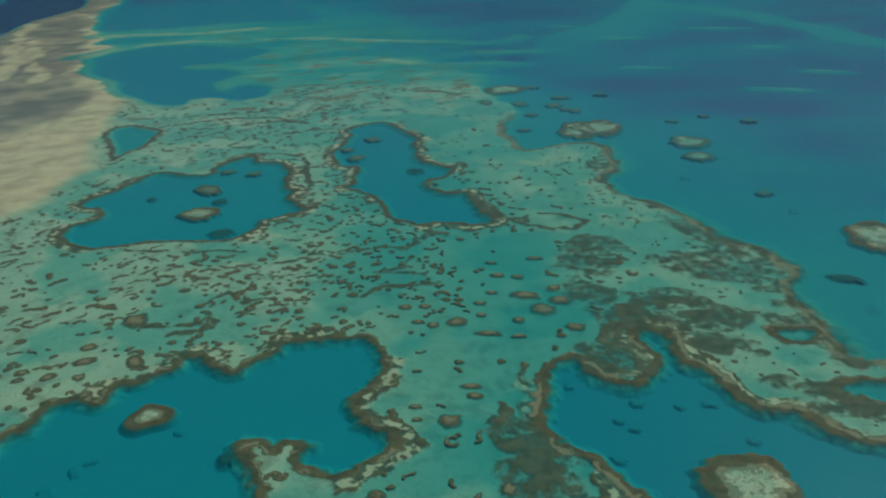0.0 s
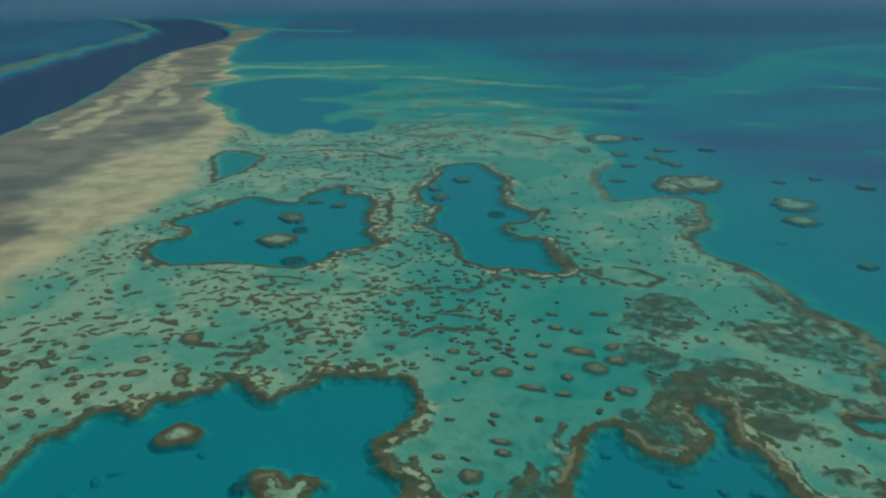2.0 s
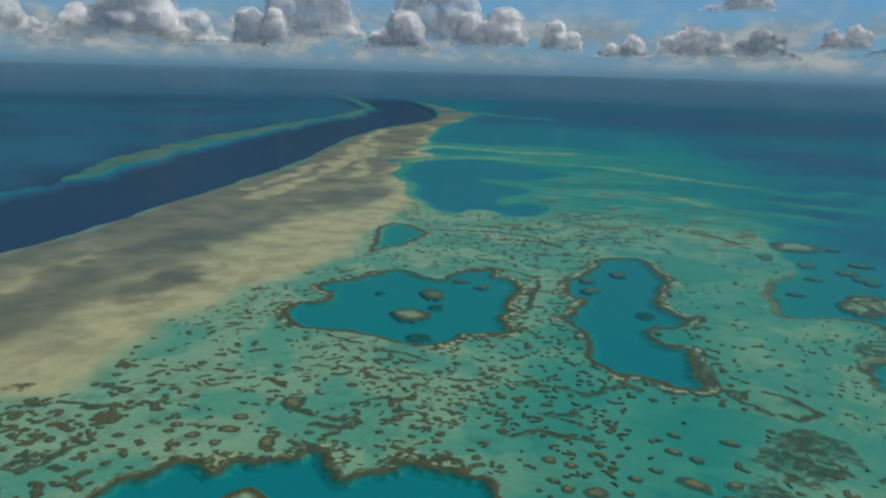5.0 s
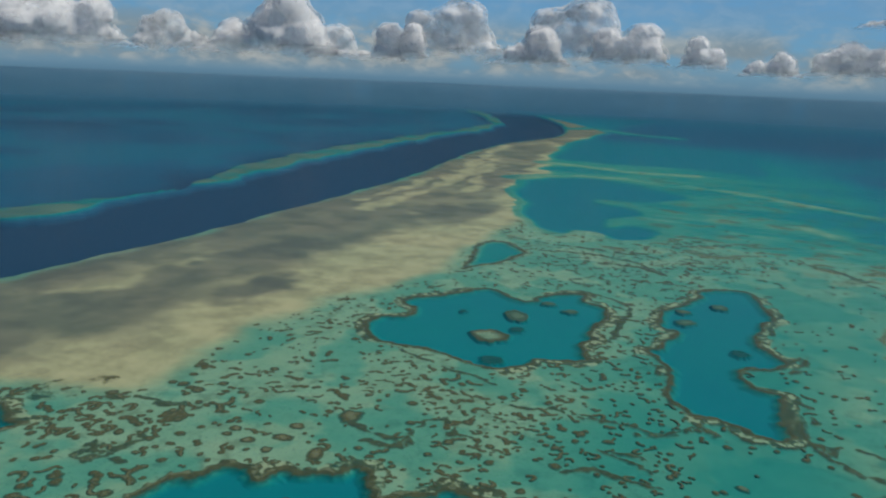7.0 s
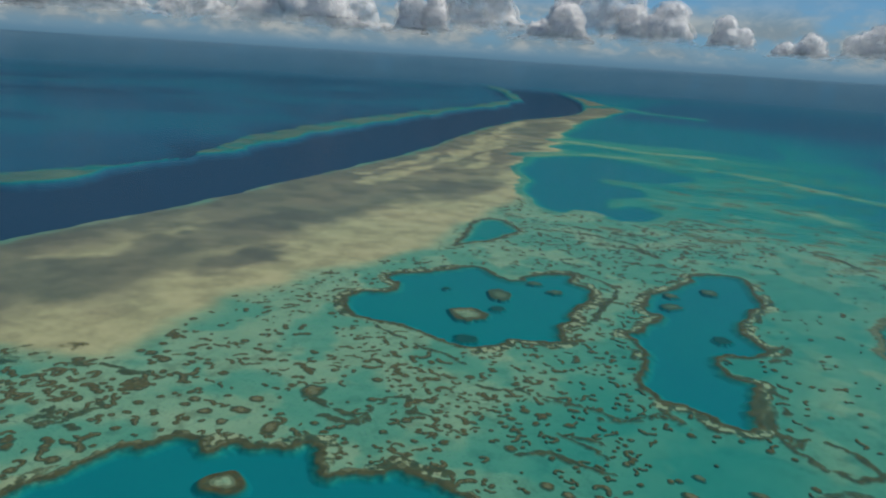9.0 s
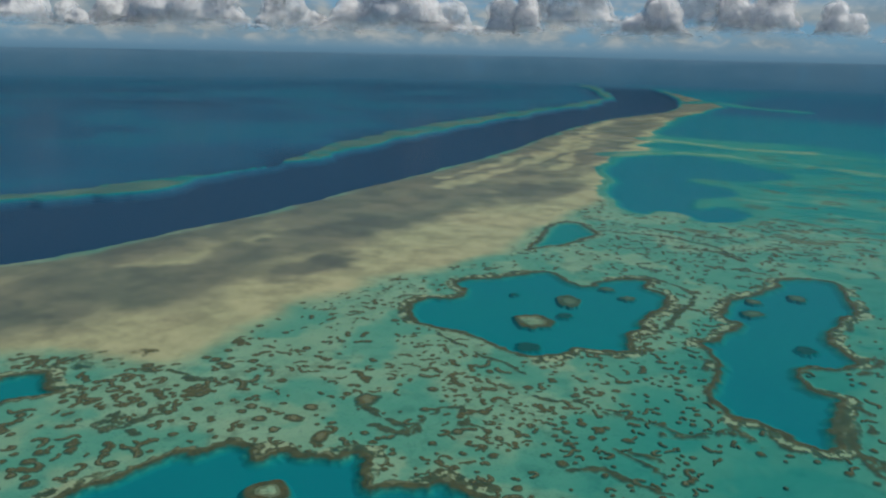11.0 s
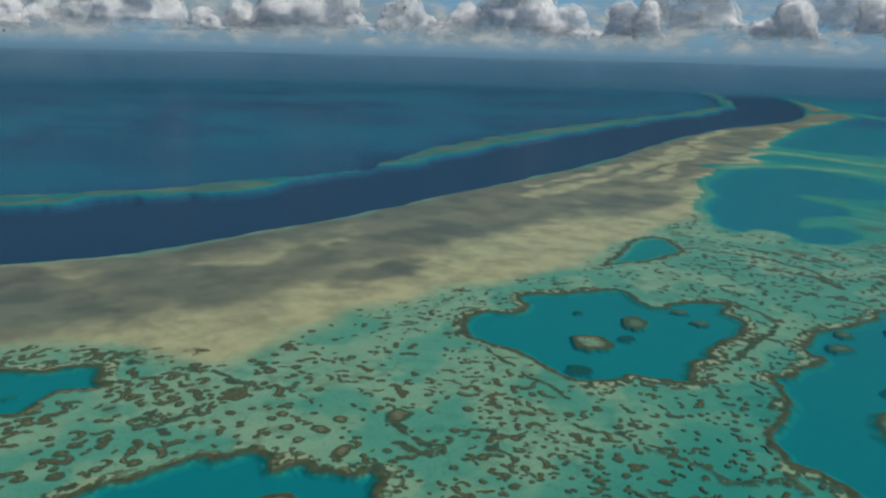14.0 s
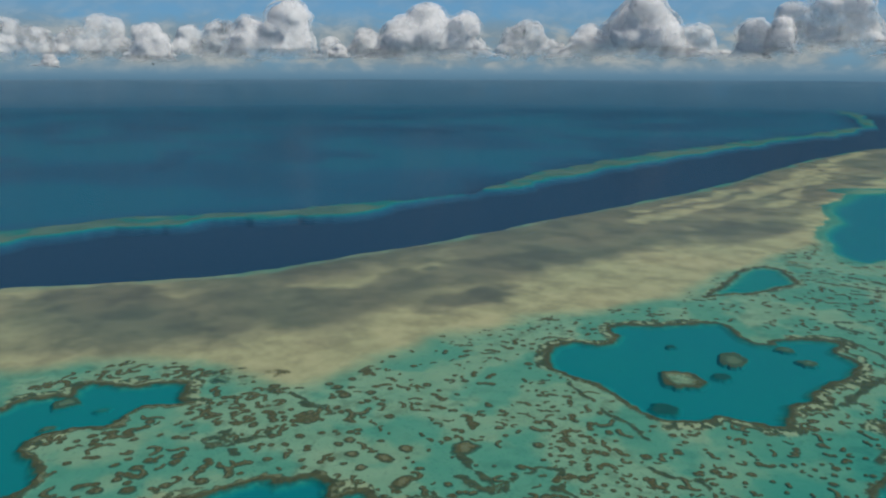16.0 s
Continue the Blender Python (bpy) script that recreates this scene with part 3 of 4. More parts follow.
grown = np.maximum(grown, 0.95 * smooth(1.1, 1.5, thick) * smooth(0.36, 0.50, fbm(GX, GY, 8, 4, 2.8)) * ~in_pool * (d_sea > 0))
far_growth = smooth(0.57, 0.66, fbm(GX * 0.6, GY, 11, 4, 3.9)) * smooth(400, 480, GY) * smooth(1500, 800, GY) * smooth(-140, -60, GX) * smooth(520, 300, GX)
far_growth = far_growth * ((rim_of < 0) & ~in_pool & (d_sea > 0))
coral = np.maximum(coral, 0.5 * far_growth)
height = np.where(far_growth > 0, height * (1 - 0.6 * far_growth), height)
RIDGE_FROM = len(POOLS)
for i, (half, line) in enumerate(RIDGES):
    p = np.array(line, float)
    near = np.nonzero((GX > p[:, 0].min() - 12) & (GX < p[:, 0].max() + 12) & (GY > p[:, 1].min() - 12) & (GY < p[:, 1].max() + 12))[0]
    d = np.full(len(near), 99.0)
    for (ax, ay), (bx, by) in zip(p[:-1], p[1:]):
        u = np.clip(((WX[near] - ax) * (bx - ax) + (WY[near] - ay) * (by - ay)) / ((bx - ax) ** 2 + (by - ay) ** 2 + 1e-9), 0, 1)
        d = np.minimum(d, np.hypot(WX[near] - ax - u * (bx - ax), WY[near] - ay - u * (by - ay)))
    d += 2.6 * (fbm(GX[near], GY[near], 4, 3, i * 0.37) - 0.5)
    on = smooth(0.34, 0.44, fbm(GX[near], GY[near], 7, 2, i * 0.53 + 2.0)) * smooth(0.85 * half + 0.8, 0.85 * half - 0.5, d) * ~in_pool[near] * (rim_of[near] < 0)
    grown[near] = np.maximum(grown[near], on)
    rim_of[near[(on > 0.05)]] = RIDGE_FROM + i
grown *= ~in_pool
height = height * (1 - grown) + (-0.35 - 0.3 * fbm(GX, GY, 3, 3, 2.1)) * grown
coral = np.maximum(coral, grown)
crest = np.maximum(crest, 0.5 * grown * smooth(0.5, 0.75, fbm(GX, GY, 8, 3, 6.4)))

# the sandy reef crest along the channel
SHOAL = rounded(BEIGE_EDGE + CHAN_NEAR[::-1], 4)
d_shoal = distance(GX + 26 * (fbm(GX, GY, 40, 4, 4.4) - 0.5), GY + 26 * (fbm(GX, GY, 40, 4, 8.1) - 0.5), SHOAL, 200)
pool_here = ((rim_of >= 0) & (rim_of < RIDGE_FROM)) | in_pool
pale = np.maximum(smooth(10, -14, d_shoal), np.maximum(0.9 * spit, 0.5 * shelf)) * ~in_pool
sunk_pale = smooth(10, -14, d_shoal) * (spit < 0.05) * ~in_pool
height = np.where(pool_here, height, height * (1 - sunk_pale) + (-0.10 - 0.25 * fbm(GX, GY, 60, 3, 6.0)) * sunk_pale)

# dark patches painted for cloud shadows on the crest: place, half length, half width, turn
CLOUD_SHADOWS = [(-258, 30, 72, 30, 37), (-330, 20, 60, 30, 60), (-300, 22, 62, 30, 60), (-210, 62, 34, 16, 70), (-330, -70, 50, 26, 62), (-165, 205, 55, 26, 80), (-215, 300, 90, 40, 84)]
for x, y, a, b, turn in CLOUD_SHADOWS:
    c, s = math.cos(radians(turn)), math.sin(radians(turn))
    u, v = ((GX - x) * c + (GY - y) * s) / a, ((GY - y) * c - (GX - x) * s) / b
    weed_and_shade = np.maximum(weed_and_shade, smooth(1.35, 0.35, np.sqrt(u * u + v * v) + 1.1 * (fbm(GX, GY, 30, 4, 2.9) - 0.5)))

# the deep channel, the reef strip beyond it and the sea behind
OUTER = rounded(CHAN_NEAR + [(-1500, 6500), (-6500, 6500), (-6500, -6000), (-500, -6000), (-480, -700)], 4)
d_out = distance(GX + 14 * (fbm(GX, GY, 30, 3, 1.1) - 0.5), GY + 14 * (fbm(GX, GY, 30, 3, 6.6) - 0.5), OUTER, 300)
deep = -40.0 * smooth(-1, 4, -d_out)
height = np.where(d_out < 14, np.minimum(height, deep - 0.3), height)
pale *= smooth(-30, 0, d_out)
streaks = fbm(GX, GY, 75, 5, 2.6)
wide_weed = smooth(14, 40, d_out) * smooth(190, 110, d_out + 80 * (fbm(GX, GY, 70, 3, 7.1) - 0.5)) * smooth(0.76, 0.46, streaks) * smooth(-120, 20, GY)
# pale sand bars on the dark northern part of the crest: half width and line
BARS = [(13, [(-259, 511), (-254, 599), (-263, 716), (-296, 896), (-358, 1160), (-396, 1378)]), (11, [(-212, 698), (-231, 776), (-268, 894), (-297, 1008), (-321, 1095)]), (9, [(-285, 560), (-292, 680), (-318, 860)])]
bar = np.zeros_like(GX)
for half, line in BARS:
    near = np.nonzero((GX > -460) & (GX < -150) & (GY > 450) & (GY < 1450))[0]
    d = np.full(len(near), 999.0)
    for (ax, ay), (bx, by) in zip(line[:-1], line[1:]):
        u = np.clip(((GX[near] - ax) * (bx - ax) + (GY[near] - ay) * (by - ay)) / ((bx - ax) ** 2 + (by - ay) ** 2), 0, 1)
        d = np.minimum(d, np.hypot(GX[near] - ax - u * (bx - ax), GY[near] - ay - u * (by - ay)))
    d += 44 * (fbm(GX[near], GY[near] * 0.6, 24, 5, half * 0.3) - 0.5)
    bar[near] = np.maximum(bar[near], smooth(half + 3, half - 7, d))
far_weed = smooth(8, 40, d_out) * smooth(400, 540, GY) * smooth(1750, 1350, GY) * smooth(-14, -50, d_shoal + 40 * (fbm(GX, GY, 40, 3, 5.5) - 0.5)) * (0.7 + 0.3 * smooth(0.6, 0.4, fbm(GX, GY, 50, 4, 8.5)))
weed_and_shade = np.maximum(np.maximum(weed_and_shade, 0.8 * wide_weed), np.maximum(0.9 * far_weed, 0.9 * smooth(-30, -6, d_out) * smooth(120, 8, d_out + 60 * (fbm(GX, GY, 40, 4, 3.3) - 0.5)) * (0.45 + 0.55 * smooth(0, 150, GY))))
weed_and_shade *= 1 - 0.6 * bar
STRIP = rounded(CHAN_FAR + STRIP_OUT[::-1], 4)
d_strip = distance(GX + 40 * (fbm(GX, GY, 60, 4, 3.5) - 0.5), GY + 40 * (fbm(GX, GY, 60, 4, 5.2) - 0.5), STRIP, 400)
BEYOND = rounded(STRIP_OUT + [(-2400, 6500), (-6500, 6500), (-6500, -6000), (-700, -6000), (-680, -700)], 4)
d_beyond = distance(GX, GY, BEYOND, 300)
height = np.where(d_beyond < 30, np.maximum(height, -40 + 21 * smooth(30, -60, d_beyond) - 9 * (smooth(0.36, 0.64, fbm(0.6 * GX + 0.5 * GY, 0.8 * GY - 0.64 * GX, 190, 5, 8.8)) - 0.5) - 9 * smooth(0.56, 0.68, fbm(0.5 * GX, GY, 120, 4, 1.8))), height)
worn = d_strip + 16 * (smooth(0.44, 0.62, fbm(GX, GY, 90, 4, 9.2)) - 0.25)
ridge = smooth(5, -4, worn)
height = height * (1 - ridge) + (-0.9 - 2.6 * smooth(0.50, 0.70, fbm(GX, GY, 38, 5, 4.1))) * ridge
pale, weed_and_shade = np.maximum(pale, 1.0 * ridge), np.maximum(weed_and_shade, 1.1 * ridge)
rim_of[d_out < 0] = -1

# far out everything ends in the open sea
away = smooth(3100, 3600, np.hypot(GX + 300, GY - 200))
height = height * (1 - away) + (-14.0 + 8.0 * (fbm(GX, GY, 420, 4, 3.3) - 0.5) * 2) * away
for layer in (coral, crest, pale, weed_and_shade):
    layer *= 1 - away

# the water flattens what lies under it: heights as they look through the surface
SQUEEZE = 0.25
height *= SQUEEZE
rows, cols = R.shape
cell = np.arange(rows * cols).reshape(rows, cols)
nxt = np.roll(cell, -1, 1)
QUADS = np.stack([cell[:-1], cell[1:], nxt[1:], nxt[:-1]], -1).reshape(-1, 4)[:, ::-1]
lift = HORIZON * smooth(3550, 4700, R.ravel()) / smooth(3550, 4700, 4204.0)
POINTS = np.stack([GX, GY, height + lift], 1)
LAYERS = {"coral": coral, "pale": pale, "weed_and_shade": weed_and_shade, "crest": crest, "lift": lift, "far": np.clip((R.ravel() - 3000) / 1204, 0, 1)}
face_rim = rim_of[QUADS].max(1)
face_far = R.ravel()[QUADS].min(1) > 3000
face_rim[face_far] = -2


def sheet(name, pick, material=BED):
    used, index = np.unique(QUADS[pick], return_inverse=True)
    me = mesh_of(name, POINTS[used], index.reshape(-1, 4), material, {k: v[used] for k, v in LAYERS.items()})
    return new(name, me)


tagged(sheet("backdrop", face_far, FAR_SEA), "blue open sea with painted haze towards the horizon", "sea horizon", kind="structure")
tagged(sheet("sea_floor", face_rim == -1), "pale sand and reef bottom under clear turquoise water", "sea floor", kind="structure")
for i, (name, outline, depth, width, words) in enumerate(POOLS):
    tagged(sheet("fringing_reef", face_rim == i), "brown coral reef " + words, "reef", "fringing reefs of the lagoons")
for i in range(len(RIDGES)):
    if (face_rim == RIDGE_FROM + i).any():
        tagged(sheet("coral_ridge", face_rim == RIDGE_FROM + i), "low winding ridge of brown coral on pale sand", "coral ridge", "coral ridges on the flats")


def floor_at(x, y):
    """The height of the bottom at a place."""
    a = (math.atan2(x - HUB[0], y - HUB[1]) - headings[0]) % (2 * math.pi) + headings[0]
    i = min(np.searchsorted(rings, math.hypot(x - HUB[0], y - HUB[1])), rows - 1)
    j = min(np.searchsorted(headings, a), cols - 1)
    k = i * cols + j
    return height[k], k


# rings of one height each, for the water and the sky
def dish(name, steps, material, n=160):
    v = [(HUB[0] + radius * math.cos(2 * math.pi * k / n), HUB[1] + radius * math.sin(2 * math.pi * k / n), z) for radius, z in steps for k in range(n)]
    f = [(q * n + k, q * n + n + k, q * n + n + (k + 1) % n, q * n + (k + 1) % n) for q in range(len(steps) - 1) for k in range(n)]
    return new(name, mesh_of(name, v, f, material))


surface = [(0.5, 0.0), (900.0, 0.0), (2400.0, 0.0), (2900.0, 0.1), (3200.0, 0.2)] + [(r, 0.6 + HORIZON * float(smooth(3550, 4700, r) / smooth(3550, 4700, 4204.0))) for r in range(3500, 4205, 44)]
tagged(dish("water", surface, WATER), "clear rippled sea water over the reef", "sea water", kind="structure")
# the sky leans outward less steeply than the sun stands
tagged(dish("backdrop", ((4700, 30.0), (4704, 107.0), (4720, 212.0), (4760, 434.0), (4805, 700.0)), FAR), "hazy blue sky with thin grey cloud over the horizon", "sky", kind="structure")


# ---------------------------------------------------------------- coral islets
def mound(name, outline, shape, layers_of, material, rings_in=14):
    """A mound from its closed outline (around 0, 0): shape(u) gives the height from the rim (u 1) to the middle (u 0)."""
    o = np.asarray(outline)
    n = len(o)
    u = np.repeat(np.append(1.0 - np.arange(rings_in + 1) / rings_in * 0.97, 0.0), [n] * (rings_in + 1) + [1])
    ring = np.concatenate([np.tile(o, (rings_in + 1, 1)), [(0, 0)]])
    x, y = (ring * u[:, None]).T
    cor, cre = layers_of(u, x, y)
    k, j = np.meshgrid(np.arange(rings_in), np.arange(n), indexing="ij")
    a, b = (k * n + j).ravel(), (k * n + (j + 1) % n).ravel()
    last, top = rings_in * n + np.arange(n), np.full(n, len(u) - 1)
    faces = np.concatenate([np.stack([a, b, b + n], 1), np.stack([a, b + n, a + n], 1), np.stack([last, rings_in * n + (np.arange(n) + 1) % n, top], 1)])
    zero = np.zeros(len(u))
    return mesh_of(name, np.stack([x, y, shape(u, x, y)], 1), faces, material, {"coral": cor + zero, "crest": cre + zero, "pale": zero, "weed_and_shade": zero})


def blob(rx, ry, seed, rough=0.22, n=64):
    a = np.arange(n) / n * 2 * math.pi
    r = 1 + rough * 2 * (fbm(np.cos(a) * 1.3 + seed, np.sin(a) * 1.3 + seed * 2, 1.0, 3) - 0.5)
    r += rough * 0.8 * (fbm(np.cos(a) * 5 + seed, np.sin(a) * 5, 1.0, 2) - 0.5)
    return np.stack([rx * r * np.cos(a), ry * r * np.sin(a)], 1)


def heart(size, n=96):
    a = np.arange(n) / n * 2 * math.pi
    x = 16 * np.sin(a) ** 3
    y = 13 * np.cos(a) - 5 * np.cos(2 * a) - 2 * np.cos(3 * a) - np.cos(4 * a)
    w = 1 + 0.06 * (fbm(np.cos(a) * 4, np.sin(a) * 4, 1.0, 2) - 0.5)
    full = np.stack([x * w, (y + 2.5) * w], 1)
    return (0.42 * full + 0.58 * 15.5 * np.stack([np.sin(a), np.cos(a)], 1)) * size / 32


def islet(name, outline, x, y, turn, top, skirt, hollow, label, group="", material=BED):
    """A coral islet: brown flanks some metres wide, a rough rim and a paler hollow in the middle."""
    size = float(np.hypot(*np.asarray(outline).T).mean())
    grow = 1 + skirt / size
    outline, skirt = np.asarray(outline) * grow, 1 - 1 / grow
    bed, _ = floor_at(x, y)
    low = bed - 0.15
    top *= SQUEEZE
    hollow *= SQUEEZE

    def shape(u, px, py):
        rough = (0.03 if material == DARK else 0.16) * (fbm(px + x, py + y, 2.5, 3) - 0.5)
        rise = smooth(1.0, 1.0 - skirt, u)
        return low + (top - low) * rise + rough * rise - hollow * smooth(0.72, 0.45, u * grow)

    def marks(u, px, py):
        v = u * grow + (0.35 if size < 9 else 0.9) * (fbm(px + x, py + y, 4.0 if size < 9 else 6.0, 3) - 0.5)
        if material == DARK:
            return 1.0, 0.0
        if hollow > 0.05:
            v = v - (0.0 if name == "heart_islet" else 0.14)
            return 1.0 - 0.8 * smooth(0.54, 0.36, v), 0.85 * smooth(0.70, 0.54, v)
        return 1.0, 0.65 * smooth(0.70, 0.50, v)

    ob = new(name, mound(name, outline, shape, marks, material))
    ob.matrix_world = pose(x, y, 0, 0, 0, turn)
    return tagged(ob, label, "coral islet", group)


islet("heart_islet", heart(14.4), 0, 0, 192, -0.25, 3.2, 0.3, "heart-shaped coral islet with a pale sandy centre")
# kind, place, half lengths, turn, height of the top
ISLETS = [
    ("brown", 240, 450, 16.0, 15.9, -11, -0.8),
    ("brown", 247, 399, 12.6, 15.6, -13, -0.8),
    ("brown", 272, 384, 12.2, 14.8, -16, -0.9),
    ("brown", 244, 358, 9.8, 7.7, -14, -0.8),
    ("brown", 282, 359, 8.5, 10.2, -17, -0.9),
    ("pale", 261, 299, 15.6, 27.5, -17, -0.7),
    ("brown", 222, 414, 8.7, 20.4, -10, -0.7),
    ("brown", 204, 459, 14.1, 11.7, -8, -0.7),
    ("brown", 279, 464, 13.8, 11.8, -14, -1.1),
    ("brown", 224, 312, 7.3, 5.8, -13, -0.8),
    ("pale", 0, 195, 12.5, 12.7, 27, -0.4),
    ("brown", 3, 238, 8.9, 14.8, 24, -0.4),
    ("sunk", 10, 215, 5.1, 5.3, 24, -2.5),
    ("brown", 29, 264, 5.4, 5.2, 19, -0.6),
    ("brown", 12, 274, 5.7, 5.0, 21, -0.6),
    ("sunk", -30, 232, 2.6, 3.1, 28, -2.5),
    ("sunk", 14, 162, 6.7, 7.8, 27, -1.8),
    ("sunk", 129, 237, 6.0, 6.8, 6, -2.2),
    ("brown", 112, 324, 7.3, 7.8, 7, -0.6),
    ("brown", 96, 279, 7.5, 7.7, 10, -0.6),
    ("brown", 92, 302, 6.3, 5.3, 10, -0.5),
    ("sunk", -24, -31, 3.1, 3.6, 23, -3),
    ("sunk", -18, -22, 1.6, 2.4, 20, -3.4),
    ("sunk", -14, -18, 1.8, 1.2, 19, -3.4),
    ("sunk", 26, -28, 2.8, 3.7, 9, -1.8),
    ("sunk", 10, -10, 1.4, 1.6, 12, -2.8),
    ("sunk", 136, -17, 1.3, 1.7, -21, -2.6),
    ("sunk", 153, -32, 2.3, 1.6, -27, -3),
    ("sunk", 165, -37, 1.2, 1.1, -31, -3.2),
    ("sunk", 175, -38, 2.3, 1.7, -33, -2.8),
    ("sunk", 144, -39, 1.4, 1.2, -26, -3.4),
    ("sunk", 147, -44, 1.5, 1.2, -27, -3.6),
    ("sunk", 136, -56, 2.1, 1.6, -26, -3),
    ("sunk", 178, -58, 1.8, 1.7, -37, -2.8),
    ("pale", 165, -75, 15.0, 16.0, -37, -0.3),
    ("pale", 318, 61, 17.1, 23.0, -43, -0.45),
    ("pale", 278, 298, 24.6, 25.8, -23, -0.6),
    ("pale", 320, 243, 15.8, 15.1, -30, -1.1),
    ("pale", 308, 209, 10.8, 11.3, -30, -1.2),
    ("brown", 305, 134, 7.1, 7.0, -35, -1.3),
    ("brown", 337, 301, 6.4, 5.5, -28, -1.3),
    ("brown", 366, 308, 6.5, 5.8, -30, -1.3),
    ("brown", 390, 283, 9.3, 7.4, -34, -1.5),
    ("sunk", 280, 174, 2.7, 4.5, -30, -3),
    ("sunk", 305, 107, 2.6, 4.5, -37, -3),
    ("sunk", 275, 28, 9.4, 4.2, -41, -2.4),
    ("sunk", 266, 2, 3.3, 4.7, -43, -5),
    ("brown", 276, 366, 6.9, 8.4, -21, -0.8),
    ("brown", 287, 410, 14.8, 9.6, -20, -0.9),
    ("pale", 251, 464, 23.6, 21.6, -16, -0.8),
    ("brown", 325, 412, 12.5, 8.7, -23, -1.3),
    ("brown", -142, -27, 3.7, 2.5, 76, -2.4),
    ("brown", -159, -37, 7.5, 6.7, 78, -0.4),
    ("brown", -137, -50, 3.5, 2.7, 79, -0.8),
]
WORDS = {"pale": ("coral_islet", "coral islet with a pale flat top and brown edge", 3.0, 0.42),
         "brown": ("coral_islet", "small brown coral islet just under the surface", 2.4, 0.02),
         "sunk": ("coral_knoll", "dark sunken coral knoll in deep lagoon water", 3.4, 0.0)}
SHRINK = {"pale": 0.8, "brown": 0.7, "sunk": 0.62}
for k, (sort, x, y, rx, ry, turn, top) in enumerate(ISLETS):
    name, label, skirt, hollow = WORDS[sort]
    skirt = 1.0 + 0.5 * min(rx, ry) if sort == "sunk" else skirt
    shrink = SHRINK[sort] * (0.68 if sort == "brown" and x > 200 else 1.0)
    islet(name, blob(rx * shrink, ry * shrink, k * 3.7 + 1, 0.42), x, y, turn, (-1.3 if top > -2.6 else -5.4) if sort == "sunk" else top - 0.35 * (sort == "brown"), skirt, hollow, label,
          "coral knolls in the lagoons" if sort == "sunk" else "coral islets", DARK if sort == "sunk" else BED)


# ---------------------------------------------------------------- coral patches on the flats
def patch_arrays(lobes, seed, n=16, rings_in=3):
    """Low rough mounds that run together: lobes of place, half lengths and turn."""
    verts, faces, cor, cre = [], [], [], []
    for q, (x, y, rx, ry, turn) in enumerate(lobes):
        o = blob(rx, ry, seed * 5.3 + q * 2.1, 0.34, n)
        c, s = math.cos(turn), math.sin(turn)
        o = np.stack([o[:, 0] * c - o[:, 1] * s + x, o[:, 0] * s + o[:, 1] * c + y], 1)
        first = len(verts)
        for k in range(rings_in):
            u = (1.12, 0.74, 0.45)[k]
            for px, py in (o - (x, y)) * u + (x, y):
                verts.append((px, py, (-0.12, 0.22, 0.30)[k] + 0.06 * rng.rand()))
                cor.append((0.0, 1, 1)[k]), cre.append((0, 0.22, 0.55 if rx > 2.95 else 0.42)[k])
        for k in range(rings_in - 1):
            for j in range(n):
                a, b = first + k * n + j, first + k * n + (j + 1) % n
                faces += [(a, b, b + n), (a, b + n, a + n)]
        verts.append((x, y, 0.30)), cor.append(1), cre.append(0.75 if rx > 2.95 else 0.48)
        last = first + (rings_in - 1) * n
        faces += [(last + j, last + (j + 1) % n, len(verts) - 1) for j in range(n)]
    return np.array(verts), np.array(faces), cor, cre


def lobes_of(kind, size):
    if kind < 0.66:
        return [(0, 0, size, size * rng.uniform(0.7, 1.0), rng.rand() * 3)]
    out, x, y, way = [], 0.0, 0.0, rng.rand() * 6.28
    for _ in range(2 if kind < 0.78 else 3 if kind < 0.92 else 4):
        out.append((x, y, size * rng.uniform(0.6, 0.85), size * rng.uniform(0.55, 0.75), way))
        way += rng.uniform(-0.9, 0.9)
        x, y = x + size * 0.95 * math.cos(way), y + size * 0.95 * math.sin(way)
    mx, my = np.mean([o[0] for o in out]), np.mean([o[1] for o in out])
    return [(a - mx, b - my, c, d, e) for a, b, c, d, e in out]


# single patches that stand out: place, half lengths, turn
MARKED = [(93, -27, 4.0, 4.5, -11), (104, -10, 3.8, 2.1, -13), (104, -16, 3.1, 2.3, -13), (84, -17, 2.4, 1.9, -8), (83, -24, 1.9, 1.5, -8), (100, 35, 2.4, 3.2, -10), (92, 53, 2.8, 3.0, -8), (100, 51, 2.7, 2.5, -9), (95, 39, 3.1, 2.3, -9), (109, 35, 4.4, 4.6, -12), (122, 48, 2.8, 2.3, -14), (120, 38, 2.2, 2.1, -14), (133, 30, 2.6, 2.8, -17), (119, 23, 5.9, 2.6, -15), (129, 18, 3.2, 2.1, -17), (152, 19, 4.1, 4.0, -22), (154, 42, 4.6, 4.6, -20), (145, 36, 5.6, 5.9, -19), (142, 50, 7.0, 4.7, -18), (155, 53, 3.1, 3.3, -20), (129, 56, 2.8, 2.1, -15), (136, 72, 3.5, 2.9, -15), (144, 68, 3.2, 2.9, -17), (137, 86, 3.1, 2.5, -15), (157, 85, 4.4, 2.9, -18), (-15, 71, 5.2, 8.0, 14), (-29, 53, 3.2, 3.4, 17), (-28, 42, 4.5, 3.2, 18), (-49, 40, 2.8, 3.1, 22), (-39, 34, 3.0, 3.0, 20), (-28, 31, 2.2, 3.0, 18), (-10, 37, 3.1, 6.6, 14), (102, -62, 2.6, 3.5, -16)]


